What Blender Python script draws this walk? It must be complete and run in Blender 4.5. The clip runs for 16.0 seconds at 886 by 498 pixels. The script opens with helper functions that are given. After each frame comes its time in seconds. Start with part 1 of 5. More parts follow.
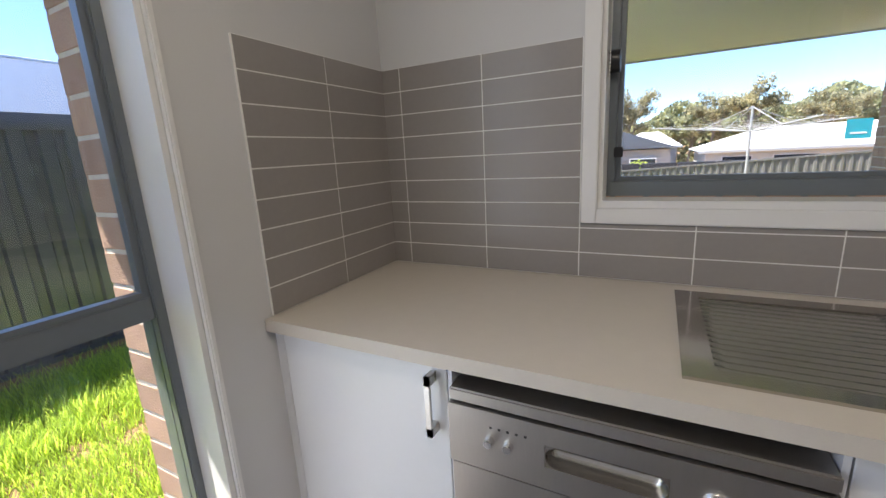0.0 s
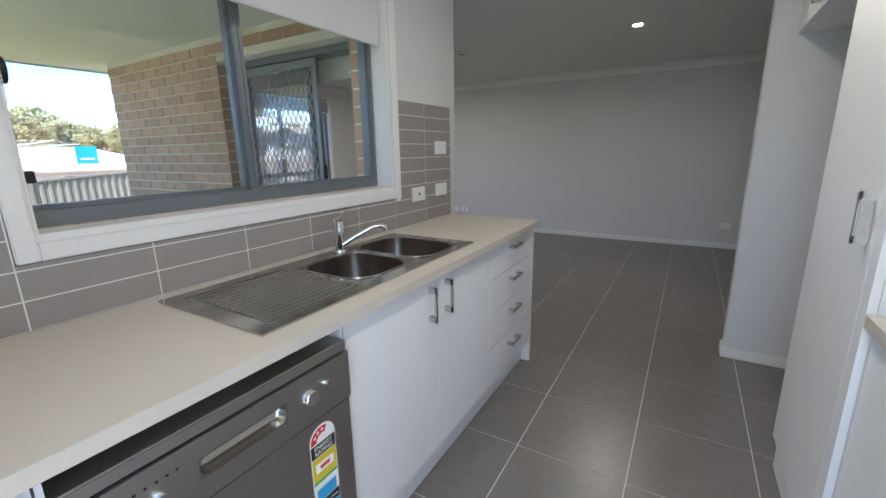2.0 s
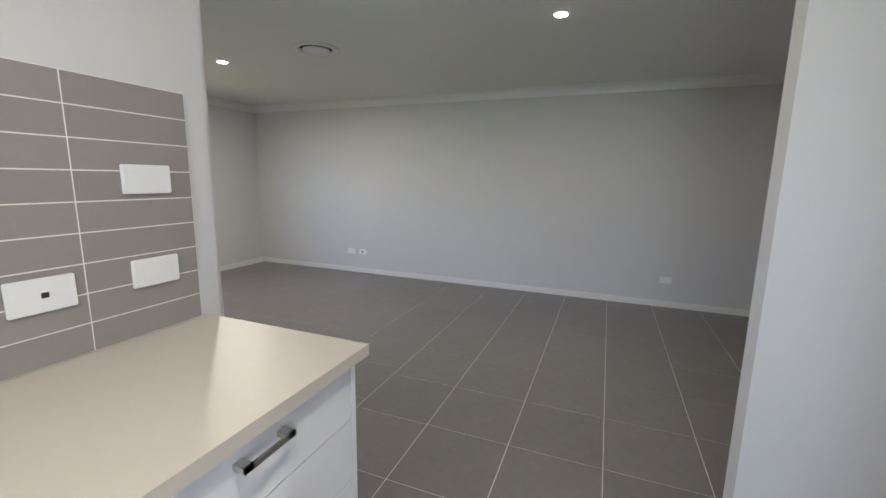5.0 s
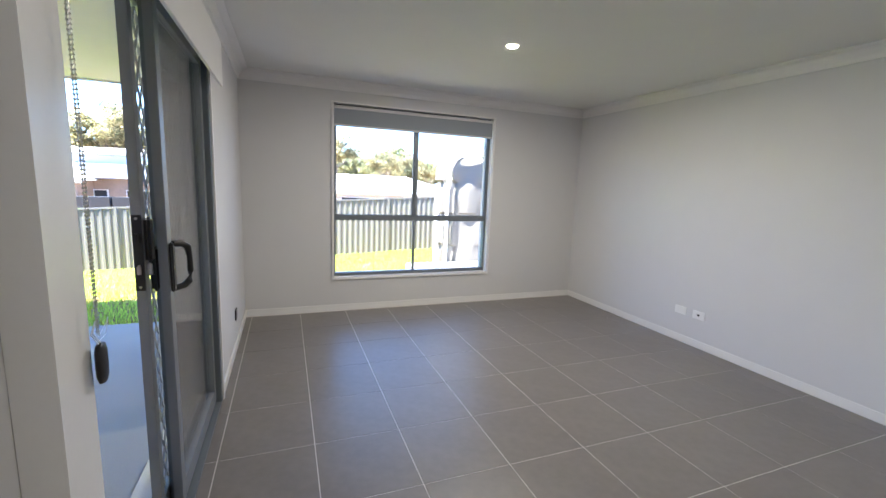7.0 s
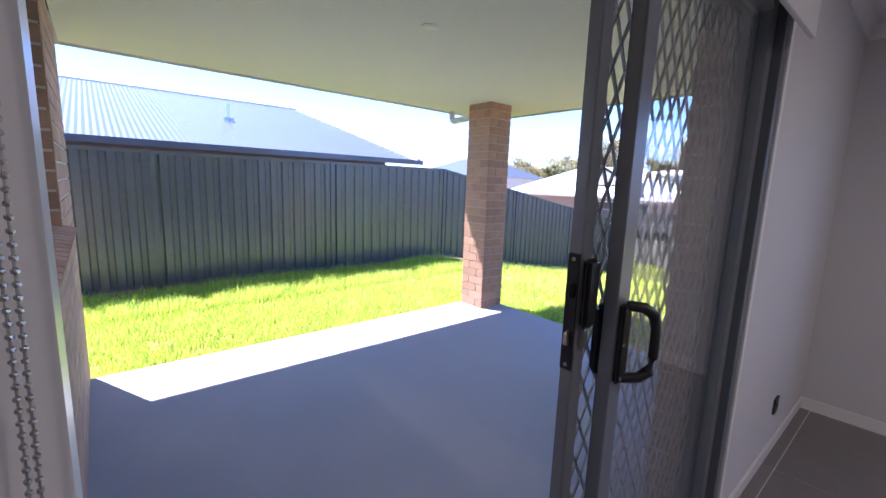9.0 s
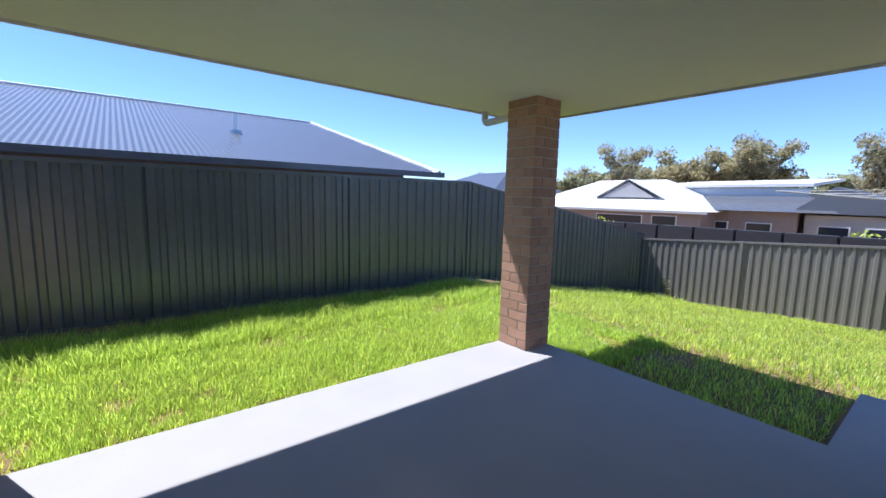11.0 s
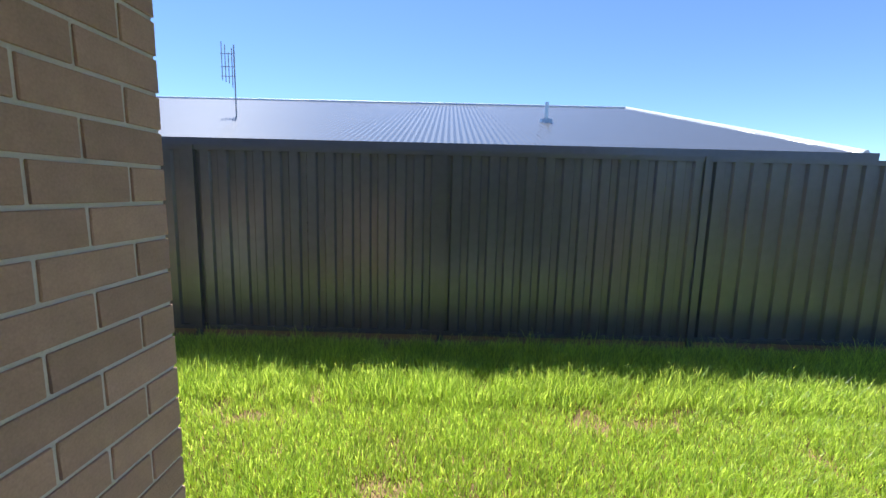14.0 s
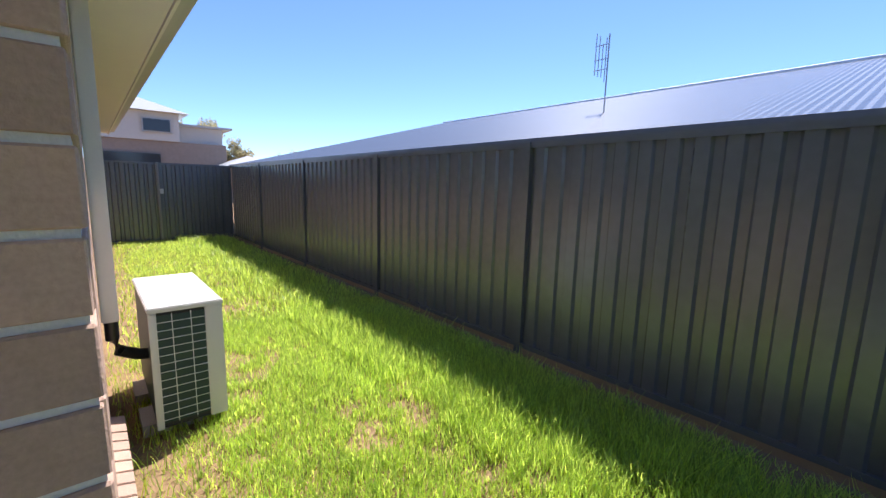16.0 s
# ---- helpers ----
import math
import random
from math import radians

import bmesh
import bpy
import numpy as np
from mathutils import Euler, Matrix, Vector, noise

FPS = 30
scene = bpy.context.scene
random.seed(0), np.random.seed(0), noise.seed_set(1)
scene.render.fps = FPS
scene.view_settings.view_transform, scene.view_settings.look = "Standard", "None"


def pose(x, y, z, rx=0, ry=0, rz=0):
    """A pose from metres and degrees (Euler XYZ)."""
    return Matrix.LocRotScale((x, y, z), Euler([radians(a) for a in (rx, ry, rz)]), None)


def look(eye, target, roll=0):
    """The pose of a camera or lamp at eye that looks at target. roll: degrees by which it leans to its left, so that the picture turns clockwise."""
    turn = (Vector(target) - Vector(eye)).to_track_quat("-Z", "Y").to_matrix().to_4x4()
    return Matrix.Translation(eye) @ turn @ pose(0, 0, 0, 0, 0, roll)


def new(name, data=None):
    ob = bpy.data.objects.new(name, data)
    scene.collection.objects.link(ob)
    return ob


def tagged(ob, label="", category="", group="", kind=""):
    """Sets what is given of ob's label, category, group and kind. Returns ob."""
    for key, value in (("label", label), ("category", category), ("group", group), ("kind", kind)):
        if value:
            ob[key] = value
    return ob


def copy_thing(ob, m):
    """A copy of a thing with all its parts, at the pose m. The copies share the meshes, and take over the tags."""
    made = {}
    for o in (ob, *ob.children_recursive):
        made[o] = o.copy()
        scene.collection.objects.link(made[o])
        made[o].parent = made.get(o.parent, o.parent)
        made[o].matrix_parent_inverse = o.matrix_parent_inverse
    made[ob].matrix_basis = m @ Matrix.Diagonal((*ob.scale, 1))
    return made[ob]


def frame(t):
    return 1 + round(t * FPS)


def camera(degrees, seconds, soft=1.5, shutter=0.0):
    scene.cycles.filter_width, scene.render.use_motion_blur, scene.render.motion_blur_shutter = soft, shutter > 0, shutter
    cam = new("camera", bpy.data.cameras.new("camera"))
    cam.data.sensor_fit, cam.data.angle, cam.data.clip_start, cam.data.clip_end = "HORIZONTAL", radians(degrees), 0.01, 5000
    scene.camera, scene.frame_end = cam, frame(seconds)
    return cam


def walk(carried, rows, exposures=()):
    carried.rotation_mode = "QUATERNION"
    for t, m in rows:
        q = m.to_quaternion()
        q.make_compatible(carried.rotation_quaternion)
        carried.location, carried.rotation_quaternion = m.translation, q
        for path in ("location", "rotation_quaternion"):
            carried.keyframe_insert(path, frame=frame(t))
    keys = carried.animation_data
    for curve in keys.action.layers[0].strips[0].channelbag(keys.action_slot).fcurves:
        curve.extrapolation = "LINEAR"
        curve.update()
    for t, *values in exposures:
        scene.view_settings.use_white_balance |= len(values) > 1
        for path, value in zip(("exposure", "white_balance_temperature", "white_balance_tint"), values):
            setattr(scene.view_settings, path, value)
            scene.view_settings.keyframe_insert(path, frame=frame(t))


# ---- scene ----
cam = camera(94.2, 16.0)
PATH = [
    (0, (0.863, -1.247, 1.281), (-0.05, 0.475, 0.833), -3.1),
    (0.5, (0.662, -1.104, 1.264), (0.622, 0.845, 0.818), -3.1),
    (1, (0.499, -1.078, 1.269), (1.375, 0.668, 0.837), -2.7),
    (1.2, (0.451, -1.108, 1.281), (1.573, 0.468, 0.772), -0.4),
    (1.5, (0.386, -1.19, 1.298), (1.833, 0.116, 0.848), -1.6),
    (2, (0.38, -1.332, 1.308), (2.052, -0.338, 0.842), -1.0),
    (2.5, (0.385, -1.378, 1.307), (2.159, -0.58, 0.843), -0.9),
    (3, (0.46, -1.39, 1.301), (2.292, -0.718, 0.867), -1.0),
    (3.5, (0.655, -1.363, 1.304), (2.525, -0.767, 0.916), -0.8),
    (4, (1.016, -1.258, 1.323), (2.91, -0.725, 0.965), -0.1),
    (4.2, (1.179, -1.252, 1.315), (3.074, -0.713, 0.971), -0.1),
    (6.3, (2.853, -0.797, 1.39), (4.185, 0.66, 1.07), 2.3),
    (6.5, (2.988, -0.727, 1.351), (4.169, 0.861, 1.061), 2.3),
    (7, (3.27, -0.525, 1.368), (3.98, 1.32, 1.062), 2.3),
    (7.5, (3.45, -0.281, 1.364), (3.6, 1.687, 1.045), 2.4),
    (8, (3.551, -0.042, 1.401), (3.03, 1.86, 1.067), 1.7),
    (8.5, (3.536, 0.213, 1.359), (2.391, 1.821, 1.04), 1.6),
    (9, (3.28, 0.383, 1.366), (1.769, 1.654, 1.051), 2.0),
    (9.5, (3.025, 0.508, 1.381), (1.338, 1.543, 1.1), 1.7),
    (10, (2.818, 0.629, 1.383), (1.097, 1.616, 1.131), 1.6),
    (10.2, (2.759, 0.675, 1.377), (1.062, 1.703, 1.13), 1.5),
    (12.3, (1.922, 0.888, 1.287), (0.456, 2.219, 1.006), 1.8),
    (12.5, (1.823, 0.88, 1.272), (0.209, 2.027, 0.992), 1.4),
    (13, (1.504, 0.887, 1.281), (-0.351, 1.577, 0.997), 0.4),
    (13.5, (1.113, 0.953, 1.264), (-0.839, 1.285, 0.982), 1.0),
    (14, (0.721, 0.984, 1.27), (-1.26, 0.968, 0.997), 1.4),
    (14.5, (0.321, 0.937, 1.279), (-1.616, 0.523, 1.001), 1.7),
    (15, (0.008, 0.94, 1.282), (-1.772, 0.075, 0.992), 2.2),
    (15.2, (-0.122, 0.94, 1.27), (-1.809, -0.095, 0.984), 2.4),
    (15.5, (-0.22, 0.873, 1.275), (-1.757, -0.369, 0.966), 1.3),
    (16, (-0.354, 0.787, 1.281), (-1.645, -0.71, 0.978), 1.4),
]
EXPO = [(0, 2.25, 6450, 12), (1.0, 2.6, 6050, 8), (1.5, 2.8, 5850, 8), (2.5, 2.82, 5950, 8), (3.5, 2.88, 5950, 8), (4.2, 3.1, 5950, 8), (6.5, 3.8, 5950, 8), (7.5, 3.4, 5850, 11), (8.5, 2.75, 5500, 18), (9.0, 2.65, 5650, 27), (9.5, 2.42, 5600, 30), (10.2, 1.8, 5600, 22), (12.5, 1.22, 6150, 13), (14, 1.4, 6200, 11), (16, 1.5, 6150, 17)]
walk(cam, [(t, look(eye, target, roll)) for t, eye, target, roll in PATH], EXPO)

# ---- light ----
SUN = Vector((-0.514, -0.24, 1.0)).normalized()
world = bpy.data.worlds.new("sky")
scene.world = world
world.use_nodes = True
wn = world.node_tree
sky = wn.nodes.new("ShaderNodeTexSky")
sky.sky_type = "NISHITA"
sky.sun_disc = False
sky.sun_elevation = math.asin(SUN.z)
sky.sun_rotation = math.atan2(SUN.x, SUN.y)
sky.air_density, sky.dust_density, sky.ozone_density = 0.7, 0.0, 7.0
bg = wn.nodes["Background"]
bg.inputs["Strength"].default_value = 0.088
wn.links.new(sky.outputs[0], bg.inputs["Color"])
sun = new("sun", bpy.data.lights.new("sun", "SUN"))
sun.data.energy, sun.data.angle, sun.data.color = 3.2, radians(0.55), (1.0, 0.96, 0.9)
sun.matrix_world = look(SUN * 40, (0, 0, 0))


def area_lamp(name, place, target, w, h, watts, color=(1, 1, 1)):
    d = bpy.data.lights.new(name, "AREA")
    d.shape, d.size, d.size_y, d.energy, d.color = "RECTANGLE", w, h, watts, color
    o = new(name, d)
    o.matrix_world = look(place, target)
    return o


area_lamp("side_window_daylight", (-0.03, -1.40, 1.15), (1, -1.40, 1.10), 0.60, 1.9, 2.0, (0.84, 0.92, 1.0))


# ---- materials ----
def mat(name, color, rough=0.6, metal=0.0, vary=0.06, scale=6.0, bump=0.0, bscale=80.0, random_tint=0.0, spec=0.5, stretch=None):
    m = bpy.data.materials.new(name)
    m.use_nodes = True
    n, l = m.node_tree.nodes, m.node_tree.links
    b = n["Principled BSDF"]
    b.inputs["Roughness"].default_value, b.inputs["Metallic"].default_value = rough, metal
    b.inputs["Specular IOR Level"].default_value = spec
    tc = n.new("ShaderNodeTexCoord")
    vec = tc.outputs["Object"]
    if stretch:
        mp = n.new("ShaderNodeMapping")
        mp.inputs["Scale"].default_value = stretch
        l.new(vec, mp.inputs["Vector"])
        vec = mp.outputs["Vector"]
    a = n.new("ShaderNodeTexNoise")
    a.inputs["Scale"].default_value, a.inputs["Detail"].default_value = scale, 5
    l.new(vec, a.inputs["Vector"])
    c = n.new("ShaderNodeTexNoise")
    c.inputs["Scale"].default_value, c.inputs["Detail"].default_value = bscale, 3
    l.new(vec, c.inputs["Vector"])
    mix = n.new("ShaderNodeMath")
    mix.operation = "ADD"
    l.new(a.outputs["Fac"], mix.inputs[0])
    l.new(c.outputs["Fac"], mix.inputs[1])
    val = n.new("ShaderNodeMapRange")
    val.inputs["From Min"].default_value, val.inputs["From Max"].default_value = 0.6, 1.4
    val.inputs["To Min"].default_value, val.inputs["To Max"].default_value = 1 - vary, 1 + vary
    l.new(mix.outputs[0], val.inputs["Value"])
    out = val.outputs["Result"]
    if random_tint:
        oi = n.new("ShaderNodeObjectInfo")
        r = n.new("ShaderNodeMapRange")
        r.inputs["To Min"].default_value, r.inputs["To Max"].default_value = 1 - random_tint, 1 + random_tint
        l.new(oi.outputs["Random"], r.inputs["Value"])
        mu = n.new("ShaderNodeMath")
        mu.operation = "MULTIPLY"
        l.new(out, mu.inputs[0])
        l.new(r.outputs["Result"], mu.inputs[1])
        out = mu.outputs[0]
    sc = n.new("ShaderNodeVectorMath")
    sc.operation = "SCALE"
    sc.inputs[0].default_value = color[:3]
    l.new(out, sc.inputs["Scale"])
    l.new(sc.outputs["Vector"], b.inputs["Base Color"])
    if bump:
        bp = n.new("ShaderNodeBump")
        bp.inputs["Strength"].default_value, bp.inputs["Distance"].default_value = bump, 0.01
        l.new(c.outputs["Fac"], bp.inputs["Height"])
        l.new(bp.outputs["Normal"], b.inputs["Normal"])
    return m


def glass_mat(name, tint=(1, 1, 1), reflect=0.08):
    m = bpy.data.materials.new(name)
    m.use_nodes = True
    n, l = m.node_tree.nodes, m.node_tree.links
    n.remove(n["Principled BSDF"])
    t = n.new("ShaderNodeBsdfTransparent")
    t.inputs["Color"].default_value = (*tint, 1)
    g = n.new("ShaderNodeBsdfGlossy")
    g.inputs["Roughness"].default_value = 0.0
    f = n.new("ShaderNodeLayerWeight")
    f.inputs["Blend"].default_value = 0.5
    pw = n.new("ShaderNodeMath")
    pw.operation = "POWER"
    pw.inputs[1].default_value = 4.5
    l.new(f.outputs["Facing"], pw.inputs[0])
    ma = n.new("ShaderNodeMath")
    ma.operation = "MULTIPLY_ADD"
    ma.inputs[1].default_value, ma.inputs[2].default_value = 0.7, reflect / 2
    l.new(pw.outputs[0], ma.inputs[0])
    mx = n.new("ShaderNodeMixShader")
    l.new(ma.outputs[0], mx.inputs["Fac"])
    l.new(t.outputs[0], mx.inputs[1])
    l.new(g.outputs[0], mx.inputs[2])
    l.new(mx.outputs[0], n["Material Output"].inputs["Surface"])
    return m


def glow_mat(name, color, power):
    m = bpy.data.materials.new(name)
    m.use_nodes = True
    b = m.node_tree.nodes["Principled BSDF"]
    b.inputs["Base Color"].default_value = (0.8, 0.8, 0.8, 1)
    b.inputs["Emission Color"].default_value = (*color, 1)
    b.inputs["Emission Strength"].default_value = power
    return m


PLASTER = mat("painted plasterboard", (0.60, 0.595, 0.60), 0.75, vary=0.015, bump=0.05, bscale=220)
CEILING = mat("ceiling paint", (0.72, 0.72, 0.70), 0.85, vary=0.015, bump=0.04, bscale=220)
TRIM = mat("gloss white trim", (0.74, 0.73, 0.72), 0.35, vary=0.015)
CABINET = mat("white melamine", (0.76, 0.76, 0.78), 0.38, vary=0.01)
BENCH = mat("cream laminate worktop", (0.56, 0.51, 0.45), 0.42, vary=0.03, bscale=300, scale=30)
WALLTILE = mat("taupe ceramic tile", (0.285, 0.262, 0.25), 0.28, vary=0.04, scale=9, bump=0.02, bscale=60, random_tint=0.03)
GROUT = mat("white grout", (0.80, 0.79, 0.77), 0.85, vary=0.04, bump=0.1, bscale=300)
FLOORTILE = mat("charcoal floor tile", (0.165, 0.150, 0.142), 0.33, vary=0.12, scale=5, bump=0.06, bscale=22, random_tint=0.05, spec=0.8)
FLOORGROUT = mat("grey floor grout", (0.72, 0.69, 0.66), 0.9, vary=0.06, bump=0.1, bscale=300)
STEEL = mat("brushed stainless steel", (0.50, 0.47, 0.43), 0.24, 1.0, vary=0.05, scale=20, bscale=120, stretch=(1, 8, 8))
STEELDARK = mat("dark stainless front", (0.43, 0.41, 0.39), 0.36, 1.0, vary=0.04, scale=20, bscale=160, stretch=(8, 8, 1))
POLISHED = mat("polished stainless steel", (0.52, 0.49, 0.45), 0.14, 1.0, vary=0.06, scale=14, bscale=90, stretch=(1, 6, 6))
# the sink's steel, darkened: the shade inside the bowls is put into the colour
BOWL = mat("shaded satin bowl steel", (0.25, 0.215, 0.19), 0.27, 1.0, vary=0.05, scale=20, bscale=120, stretch=(1, 1, 8))
CHROME = mat("polished chrome", (0.8, 0.8, 0.8), 0.07, 1.0, vary=0.01)
HANDLE = mat("satin nickel", (0.56, 0.55, 0.53), 0.28, 1.0, vary=0.02)
ALU = mat("grey powder coated aluminium", (0.17, 0.19, 0.21), 0.38, 0.3, vary=0.03)
ALULIGHT = mat("mid grey satin aluminium", (0.25, 0.265, 0.285), 0.33, 0.4, vary=0.03)
MESHMAT = mat("diamond grille", (0.44, 0.45, 0.46), 0.4, 0.4, vary=0.03)
BLACK = mat("black plastic", (0.014, 0.014, 0.015), 0.35, vary=0.03)
DARK = mat("dark cavity", (0.03, 0.03, 0.03), 0.7, vary=0.03)
WHITE = mat("white plastic", (0.78, 0.78, 0.78), 0.35, vary=0.01)
BLIND = mat("pale roller fabric", (0.60, 0.59, 0.60), 0.85, vary=0.02, bump=0.08, bscale=500)
BRICK = mat("brown clay brick", (0.46, 0.30, 0.215), 0.8, vary=0.16, scale=14, bump=0.25, bscale=160, random_tint=0.14)
BRICKRED = mat("red brown clay brick", (0.47, 0.275, 0.185), 0.8, vary=0.16, scale=14, bump=0.25, bscale=160, random_tint=0.14)
MORTARPIER = mat("sandy mortar", (0.54, 0.45, 0.36), 0.95, vary=0.08, bump=0.3, bscale=200)
MORTAR = mat("grey mortar", (0.70, 0.66, 0.60), 0.95, vary=0.08, bump=0.3, bscale=200)
SOFFIT = mat("cream painted soffit", (0.70, 0.69, 0.66), 0.8, vary=0.02)
GUTTER = mat("grey gutter paint", (0.42, 0.42, 0.41), 0.4, vary=0.03)
DOWNPIPE = mat("pale downpipe", (0.66, 0.64, 0.60), 0.45, vary=0.03)
CONCRETE = mat("smooth concrete", (0.375, 0.365, 0.36), 0.75, vary=0.07, scale=2.5, bump=0.12, bscale=120)
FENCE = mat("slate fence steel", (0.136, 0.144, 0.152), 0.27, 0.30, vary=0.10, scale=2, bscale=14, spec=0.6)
# lighter, warmer and rougher than FENCE
FENCEB = mat("lighter fence steel", (0.20, 0.19, 0.17), 0.45, 0.1, vary=0.06, scale=2)
TIMBER = mat("pale sleeper timber", (0.28, 0.19, 0.11), 0.85, vary=0.15, scale=8, stretch=(1, 12, 12))
ROOFMETAL = mat("dark grey corrugated steel", (0.165, 0.175, 0.19), 0.26, 0.4, vary=0.04, scale=2)
ROOFWHITE = mat("pale roof steel", (0.70, 0.70, 0.68), 0.5, vary=0.04)
RIDGE = mat("ridge capping", (0.70, 0.72, 0.74), 0.35, 0.2, vary=0.03)
RENDER = mat("painted render", (0.56, 0.54, 0.50), 0.8, vary=0.04)
FARBRICK = mat("far brick", (0.30, 0.24, 0.20), 0.85, vary=0.12, scale=6)
WINDARK = mat("far window glass", (0.03, 0.035, 0.045), 0.08, vary=0.02)
BARK = mat("grey gum bark", (0.30, 0.26, 0.22), 0.9, vary=0.25, scale=4, bump=0.3)
LEAF = mat("gum leaves", (0.26, 0.29, 0.17), 0.6, vary=0.4, scale=0.6)
LEAFB = mat("olive gum leaves", (0.30, 0.30, 0.19), 0.6, vary=0.4, scale=0.6)
GLASS = glass_mat("window glass")
GLASSTINT = glass_mat("grey tinted glass", (0.72, 0.76, 0.78))
BLINDGREY = mat("grey blue roller fabric", (0.26, 0.28, 0.31), 0.85, vary=0.02, bump=0.08, bscale=500)
BLOCK = mat("charcoal block", (0.028, 0.028, 0.032), 0.85, vary=0.15, scale=5, bump=0.2)
LAMPGLOW = glow_mat("warm led lens", (1.0, 0.86, 0.66), 12.0)

# ---- helpers for building ----
BASE = {}


def box(bm, x0, y0, z0, x1, y1, z1, bev=0.0):
    vs = [bm.verts.new((x, y, z)) for x in (min(x0, x1), max(x0, x1)) for y in (min(y0, y1), max(y0, y1)) for z in (min(z0, z1), max(z0, z1))]
    for f in ((0, 1, 3, 2), (4, 6, 7, 5), (0, 4, 5, 1), (2, 3, 7, 6), (0, 2, 6, 4), (1, 5, 7, 3)):
        bm.faces.new([vs[i] for i in f])
    if bev:
        es = list({e for v in vs for e in v.link_edges})
        bmesh.ops.bevel(bm, geom=es, offset=bev, segments=2, affect="EDGES")


def tube(bm, pts, r, n=10):
    rings = []
    for i, p in enumerate(pts):
        a = Vector(pts[max(i - 1, 0)])
        b = Vector(pts[min(i + 1, len(pts) - 1)])
        d = (b - a).normalized()
        s = d.cross((0, 0, 1) if abs(d.z) < 0.95 else (1, 0, 0)).normalized()
        u = s.cross(d)
        rr = r[i] if isinstance(r, (list, tuple)) else r
        rings.append([bm.verts.new(Vector(p) + (s * math.cos(t) + u * math.sin(t)) * rr) for t in (2 * math.pi * k / n for k in range(n))])
    for a, b in zip(rings, rings[1:]):
        for k in range(n):
            bm.faces.new((a[k], a[(k + 1) % n], b[(k + 1) % n], b[k]))
    bm.faces.new(rings[0][::-1])
    bm.faces.new(rings[-1])


def thing(name, base, label="", category="", group="", kind=""):
    e = new(name)
    e.location = base
    BASE[e.name] = Vector(base)
    return tagged(e, label, category, group, kind)


def part(name, bm, material, parent=None, label="", kind="", smooth=False):
    me = bpy.data.meshes.new(name)
    base = BASE[parent.name] if parent else Vector((0, 0, 0))
    bmesh.ops.translate(bm, vec=-base, verts=bm.verts)
    bmesh.ops.recalc_face_normals(bm, faces=bm.faces)
    bm.to_mesh(me)
    bm.free()
    me.materials.append(material)
    if smooth:
        me.polygons.foreach_set("use_smooth", [True] * len(me.polygons))
        me.set_sharp_from_angle(angle=radians(40))
    ob = new(name, me)
    ob.parent = parent
    BASE[ob.name] = base
    return tagged(ob, label, kind=kind)


def bpart(name, boxes, material, parent=None, label="", kind="", bev=0.0):
    bm = bmesh.new()
    for b in boxes:
        box(bm, *b, bev=bev)
    return part(name, bm, material, parent, label, kind, smooth=bev > 0)


def structure(name, boxes, material, label=""):
    return bpart(name, boxes, material, None, label, "structure")


# ---- the plan ----
XD = 2.875      # inner face of the sliding door's wall
XO = 2.615      # its outer face
XF = 6.74       # far wall of the living room
YW = 3.84       # inner face of the living room's window wall
YB = -2.40      # kitchen's rear wall
YE = -3.60      # living room's rear wall
XK = -0.35      # outer face of the kitchen's end wall
YK = 0.25       # outer face of the kitchen's window wall
CE = 2.345      # ceiling
SOF = 2.25      # soffit
SLAB = -0.05
GR = -0.17


def ground_height(x, y):
    z = GR
    if y > 5.6:
        z -= 0.168 * (min(y, 12.4) - 5.6)
    if y > 12.4:
        z -= 0.14 * (min(y, 30) - 12.4)
    z += 0.050 * min(max(x + 3, 0), 12) * min(max((y - 5.6) / 6.7, 0), 1)
    d = math.hypot(x - 3, y - 3)
    if d > 90:
        z += (d - 90) * 0.05
    return z


def wall_cells(u0, u1, z0, z1, holes):
    us = sorted({u0, u1, *[h[0] for h in holes], *[h[1] for h in holes]})
    cells = []
    for a, b in zip(us, us[1:]):
        spans = sorted((h[2], h[3]) for h in holes if h[0] <= a and h[1] >= b)
        z = z0
        for lo, hi in spans:
            if lo > z:
                cells.append((a, b, z, lo))
            z = hi
        if z < z1:
            cells.append((a, b, z, z1))
    return cells


def wall_x(name, y0, y1, x0, x1, z0, z1, holes, material, label=""):
    """A wall along x."""
    return structure(name, [(a, y0, c, b, y1, d) for a, b, c, d in wall_cells(x0, x1, z0, z1, holes)], material, label)


def wall_y(name, x0, x1, y0, y1, z0, z1, holes, material, label=""):
    """A wall along y."""
    return structure(name, [(x0, a, c, x1, b, d) for a, b, c, d in wall_cells(y0, y1, z0, z1, holes)], material, label)


KWIN = (0.710, 2.128, 1.108, 2.10)
SWIN = (-1.72, -0.752, 0.10, 2.10)
DOOR = (0.300, 2.165, -0.02, 2.06)
LWIN = (3.72, 5.52, 0.35, 2.135)

# ground
bm = bmesh.new()
gx = [-400, -250, -160, -100, -60, -40, -25, -15, -10, -7, -5, -3, -1, 1, 3, 5, 8, 12, 18, 26, 40, 60, 100, 160, 250, 400]
gy = [-400, -200, -100, -50, -25, -12, -6, 0, 3, 5.6, 7, 9, 11, 12.4, 15, 20, 25, 30, 40, 60, 90, 130, 180, 250, 400]
grid = [[bm.verts.new((x, y, ground_height(x, y))) for x in gx] for y in gy]
for r, s in zip(grid, grid[1:]):
    for i in range(len(gx) - 1):
        bm.faces.new((r[i], r[i + 1], s[i + 1], s[i]))
SOIL = mat("soil and thatch", (0.26, 0.165, 0.08), 0.95, vary=0.35, scale=3, bump=0.5, bscale=60)
part("ground", bm, SOIL, kind="structure")

